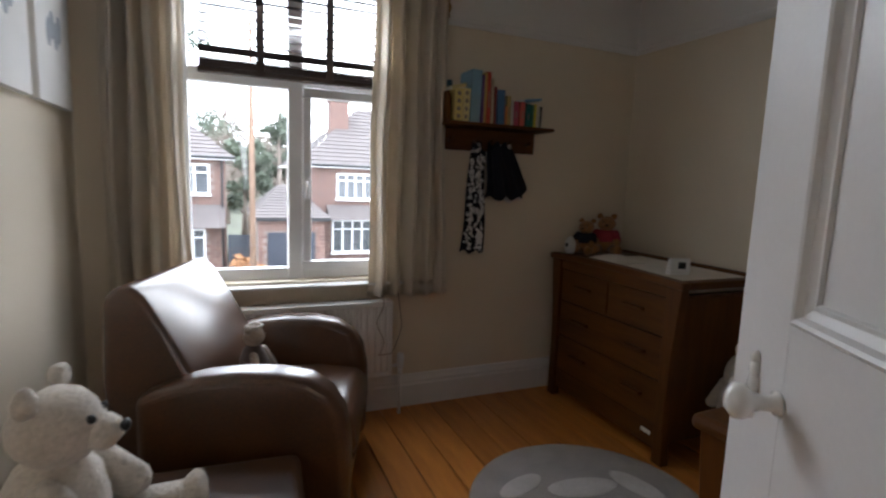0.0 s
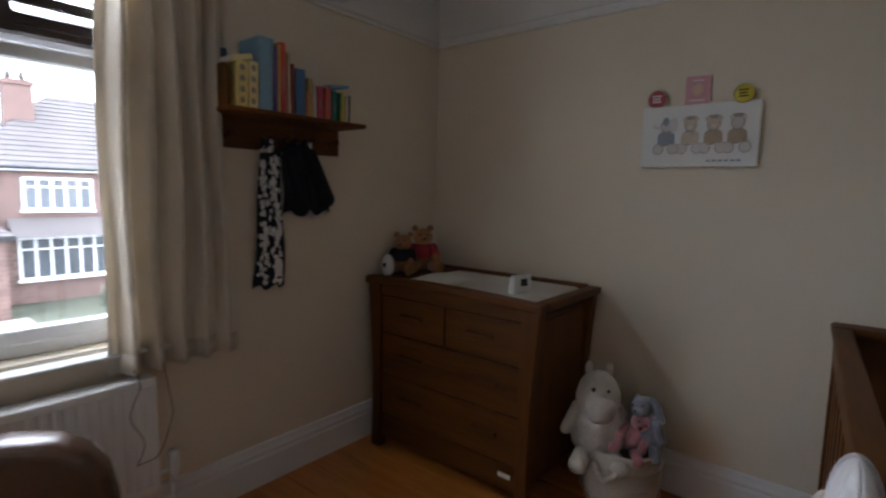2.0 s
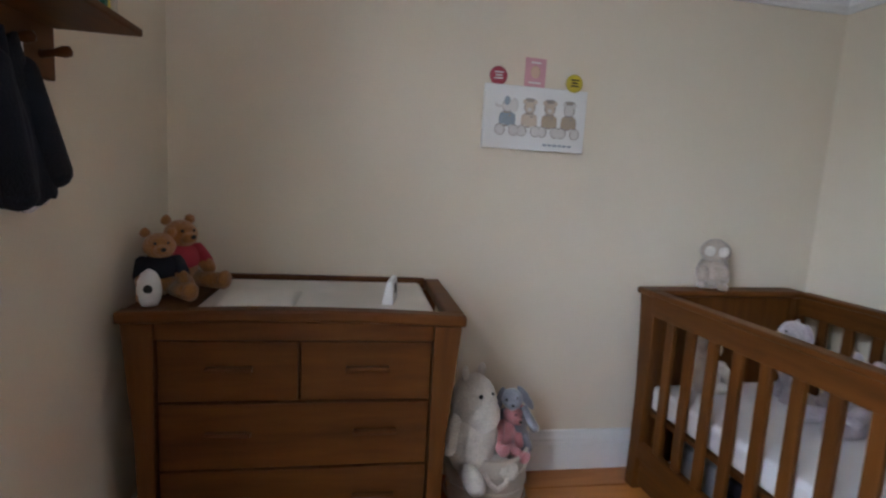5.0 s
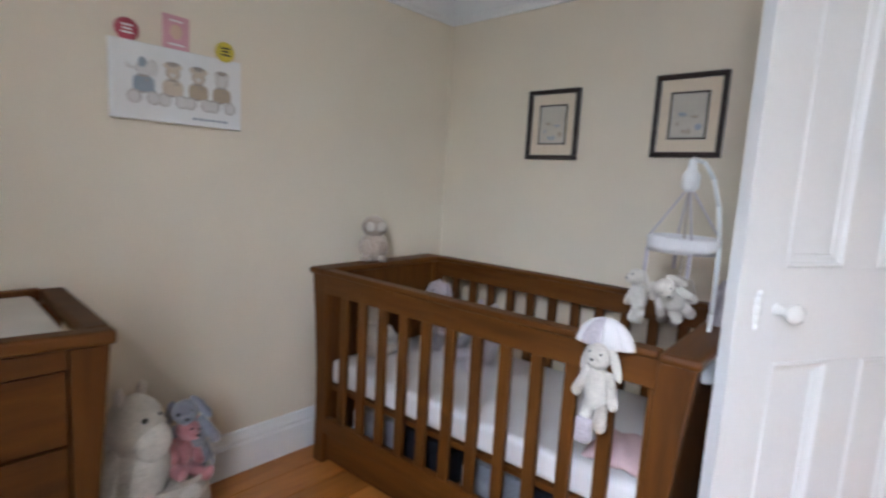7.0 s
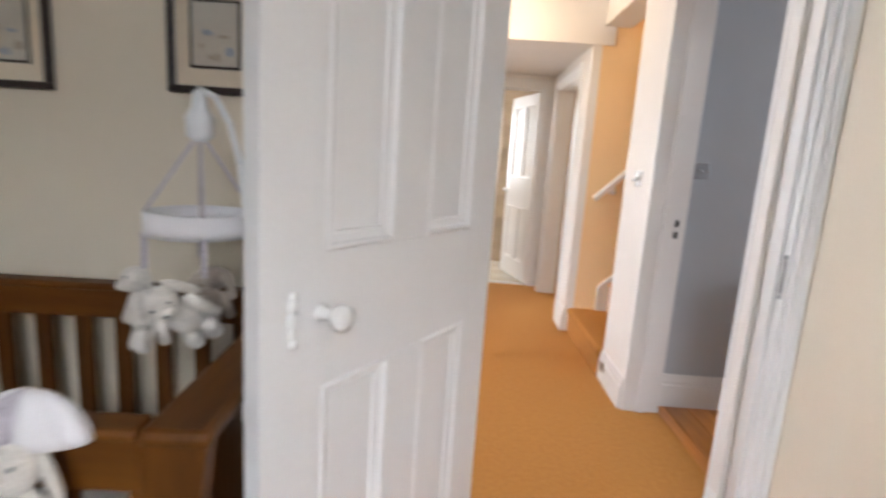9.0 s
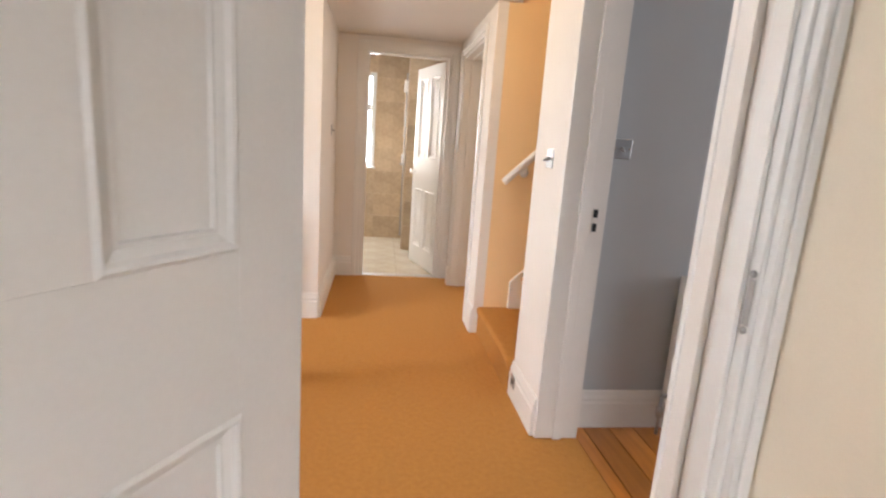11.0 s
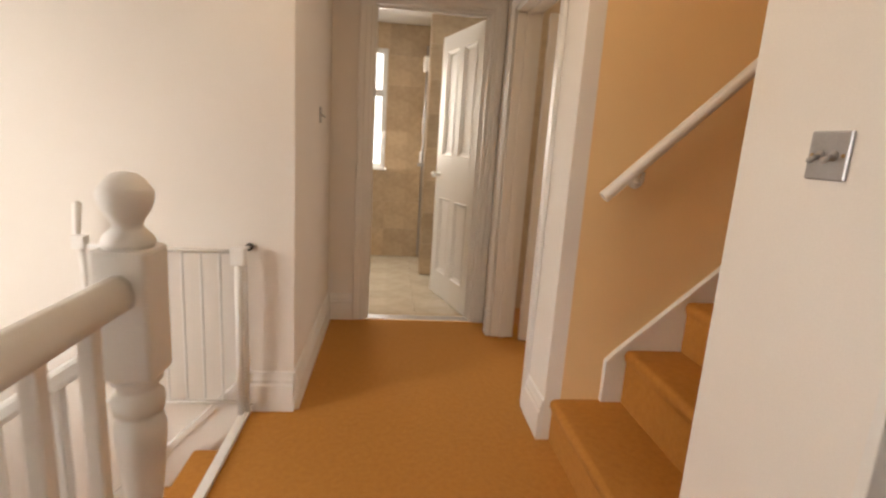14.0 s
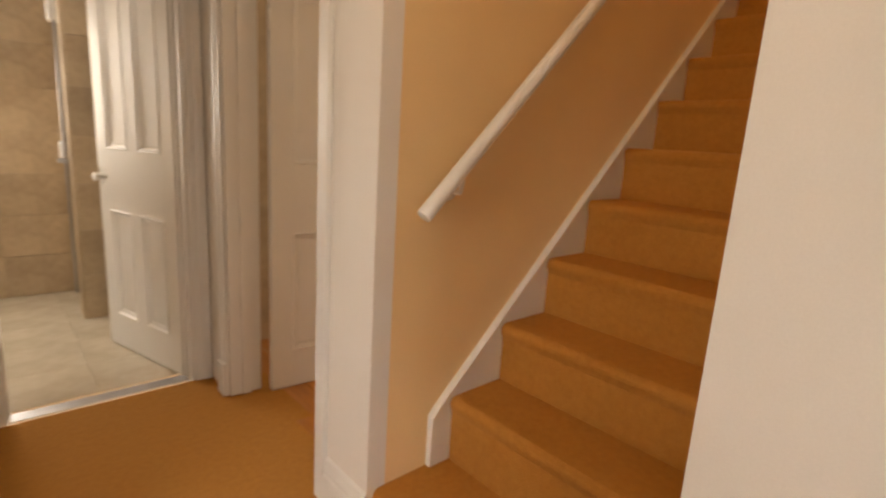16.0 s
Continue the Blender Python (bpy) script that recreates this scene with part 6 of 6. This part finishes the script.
def leaf_cloud(name, boxes, count, size, mat, seed, parent=None):
    """Many small leaf quads scattered through ellipsoids."""
    r = random.Random(seed)
    vs, fs = [], []
    for k in range(count):
        c, e = r.choice(boxes)
        while True:
            q = Vector((r.uniform(-1, 1), r.uniform(-1, 1), r.uniform(-1, 1)))
            if q.length < 1:
                break
        p = Vector((c[0] + q.x * e[0], c[1] + q.y * e[1], c[2] + q.z * e[2]))
        a = Vector((r.gauss(0, 1), r.gauss(0, 1), r.gauss(0, 1))).normalized()
        b = a.orthogonal().normalized() * size * r.uniform(0.5, 1.3)
        a = a * size * r.uniform(0.5, 1.3)
        n = len(vs)
        vs += [p - a, p + b * 0.6, p + a, p - b * 0.6]
        fs.append((n, n + 1, n + 2, n + 3))
    me = bpy.data.meshes.new(name)
    me.from_pydata(vs, [], fs)
    me.materials.append(mat)
    ob = new(name, me)
    if parent:
        ob.parent = parent
    return ob


def tree(label, at, h, seed, leafy):
    t = thing("tree", label, "tree", at)
    r = random.Random(seed)
    g = Geo()
    g.rod((0, 0, 0), (0.1, 0, h * 0.55), 0.03 * h, 0.014 * h, 10)
    g.rod((0.1, 0, h * 0.55), (0.0, 0.1, h * 0.95), 0.014 * h, 0.004 * h, 8)
    part("trunk", g, TWIG, t)
    g = Geo()
    tips = []
    for k in range(26 if not leafy else 12):
        z = h * r.uniform(0.28, 0.85)
        a = r.uniform(0, 6.28)
        L = h * r.uniform(0.16, 0.32) * (1.15 - z / h)
        q = Vector((L * math.cos(a), L * math.sin(a), z + L * r.uniform(0.4, 0.9)))
        g.rod((0.05, 0, z), q, 0.009 * h * (1.1 - z / h) + 0.01, 0.01, 6)
        tips.append(q)
        for j in range(4 if not leafy else 1):
            q2 = Vector((0.05, 0, z)).lerp(q, r.uniform(0.4, 1)) + Vector((r.uniform(-1, 1), r.uniform(-1, 1), r.uniform(0.2, 1))) * h * 0.10
            g.rod(Vector((0.05, 0, z)).lerp(q, 0.5), q2, 0.014, 0.006, 5)
            tips.append(q2)
    part("branch", g, TWIG, t)
    clumps = [(tuple(q), (h * 0.07, h * 0.07, h * 0.055)) for q in tips]
    leaf_cloud("crown", clumps, 2600 if leafy else 1200, 0.16 if leafy else 0.08, LEAF if leafy else TWIG, seed, t)


tree("tall evergreen tree with layered dark foliage", (-2.6, 46, GZ), 16, 1, True)
tree("bare winter tree behind the houses", (1.8, 40, GZ), 9.5, 2, False)
tree("bare winter tree behind the garage", (4.2, 44, GZ), 10, 3, False)
tree("ivy covered evergreen tree behind the garage", (3.4, 36, GZ), 8.5, 4, True)
tree("dark evergreen tree behind the driveway", (1.2, 34, GZ), 6.5, 5, True)
tree("bare winter tree beyond the side gate", (0.2, 48, GZ), 11, 6, False)
far = leaf_cloud("distant_woodland", [((-60 + 8 * k, 95 + (k % 3) * 4, GZ + 3.5 + (k % 4)), (7, 4, 5)) for k in range(20)] + [((-6 + 2.6 * k, 66 + (k % 3) * 3, GZ + 4 + 1.4 * (k % 3)), (2.4, 2, 3.6)) for k in range(9)], 24000, 0.42, LEAF, 9)
bare = leaf_cloud("distant_bare_trees", [((-7 + 2.3 * k, 58 + (k % 3) * 4, GZ + 4.2 + 1.2 * (k % 4)), (2.0, 2, 3.9)) for k in range(10)], 9000, 0.16, TWIG, 19)
tagged(bare, "hazy bare winter trees beyond the houses", "woodland", "", "stuff")
tagged(far, "misty winter woodland beyond the houses", "woodland", "", "stuff")
hd = thing("beech_hedge", "russet brown clipped beech hedge", "hedge", (0, 0, 0))
leaf_cloud("foliage", [((0.62 + 0.29 * k, 20.3, GZ + 0.62 - 0.05 * k), (0.34, 0.35, 0.80 - 0.10 * k)) for k in range(6)], 6000, 0.06, RUSSET, 11, hd)
bs = thing("shrub", "low green shrub before the brick house", "shrub")
leaf_cloud("foliage", [((6.9 + 0.35 * k, 21.8, GZ + 0.4), (0.5, 0.5, 0.5)) for k in range(3)], 2500, 0.06, LEAF, 12, bs)

# ---- laid pieces: boards and tiles ----


def boards(parent, x0, x1, y0, y1, w, axis, seed):
    """Floor boards of one width with tight dark gaps; alike boards share a mesh."""
    r = random.Random(seed)
    meshes = {}
    lo, hi, s0, s1 = (x0, x1, y0, y1) if axis == 'y' else (y0, y1, x0, x1)
    k = lo
    while k < hi - 0.01:
        ww = min(w, hi - k)
        cuts = sorted([s0, s0 + r.uniform(0.25, 0.75) * (s1 - s0), s1])
        for a, b in zip(cuts, cuts[1:]):
            L, q = b - a - 0.004, ww - 0.007
            key = (round(L, 2), round(q, 3))
            if key not in meshes:
                g = Geo()
                if axis == 'y':
                    g.box(-q / 2, q / 2, 0, key[0], -0.02, 0)
                else:
                    g.box(0, key[0], -q / 2, q / 2, -0.02, 0)
                me = bpy.data.meshes.new("floor_board")
                g.bm.to_mesh(me)
                g.bm.free()
                me.materials.append(BOARD if axis == 'y' else BOARDX)
                meshes[key] = me
            ob = new("floor_board", meshes[key])
            ob.parent = parent
            ob.location = (k + ww / 2, a, r.uniform(-0.001, 0.0005)) if axis == 'y' else (a, k + ww / 2, r.uniform(-0.001, 0.0005))
        k += w


BOARDX = material("varnished_pine_boards_across", (0.52, 0.235, 0.065), 0.38, second=(0.25, 0.095, 0.024), scale=3.0, grain=9, bump=0.03, stretch=(0.7, 9, 9), random=0.22, coat=0.25)
boards(bpy.data.objects["subfloor_nursery"], W, E, S - 0.06, N, 0.153, 'y', 1)
boards(bpy.data.objects["subfloor_grey_room"], -3.1, -0.47, -0.66, 1.6, 0.128, 'y', 2)
boards(bpy.data.objects["subfloor_back_room"], -3.0, -0.36, -3.8, -1.98, 0.128, 'y', 3)


def tiles(parent, mat, origin, u, v, n, nu, nv, wu, wv, skip=None):
    """Tiles on a plane: u, v along the plane, n out of it."""
    me = None
    u, v, n = Vector(u), Vector(v), Vector(n)
    m3 = Matrix((u, v, n)).transposed().to_4x4()
    g = Geo()
    g.box(-wu / 2 + 0.0008, wu / 2 - 0.0008, -wv / 2 + 0.0008, wv / 2 - 0.0008, 0, 0.010)
    me = bpy.data.meshes.new("tile")
    g.bm.to_mesh(me)
    g.bm.free()
    me.materials.append(mat)
    for i in range(nu):
        for j in range(nv):
            p = Vector(origin) + u * wu * (i + 0.5) + v * wv * (j + 0.5)
            if skip and skip(p):
                continue
            ob = new("tile", me)
            ob.parent = parent
            ob.matrix_local = Matrix.Translation(p) @ m3


tiles(bpy.data.objects["subfloor_bathroom"], TRAVFLOOR, (-1.1, -5.42, -0.011), (1, 0, 0), (0, 1, 0), (0, 0, 1), 5, 5, 0.46, 0.388)
BWALL = bpy.data.objects["wall_bathroom"]
tiles(BWALL, TRAVERTINE, (-1.1, -5.42, 0.0), (1, 0, 0), (0, 0, 1), (0, 1, 0), 4, 8, 0.415, 0.30)
tiles(BWALL, TRAVERTINE, (0.56, -5.42, 0.0), (1, 0, 0), (0, 0, 1), (0, 1, 0), 2, 3, 0.32, 0.30)
tiles(BWALL, TRAVERTINE, (1.2, -3.5, 0.0), (0, -1, 0), (0, 0, 1), (-1, 0, 0), 5, 8, 0.384, 0.30)
tiles(bpy.data.objects["wall_shower"], TRAVERTINE, (0.185, -4.79, 0.0), (0, 1, 0), (0, 0, 1), (1, 0, 0), 1, 8, 0.13, 0.30)
tiles(bpy.data.objects["wall_shower"], TRAVERTINE, (-1.1, -4.66, 0.0), (1, 0, 0), (0, 0, 1), (0, 1, 0), 3, 8, 0.428, 0.30)
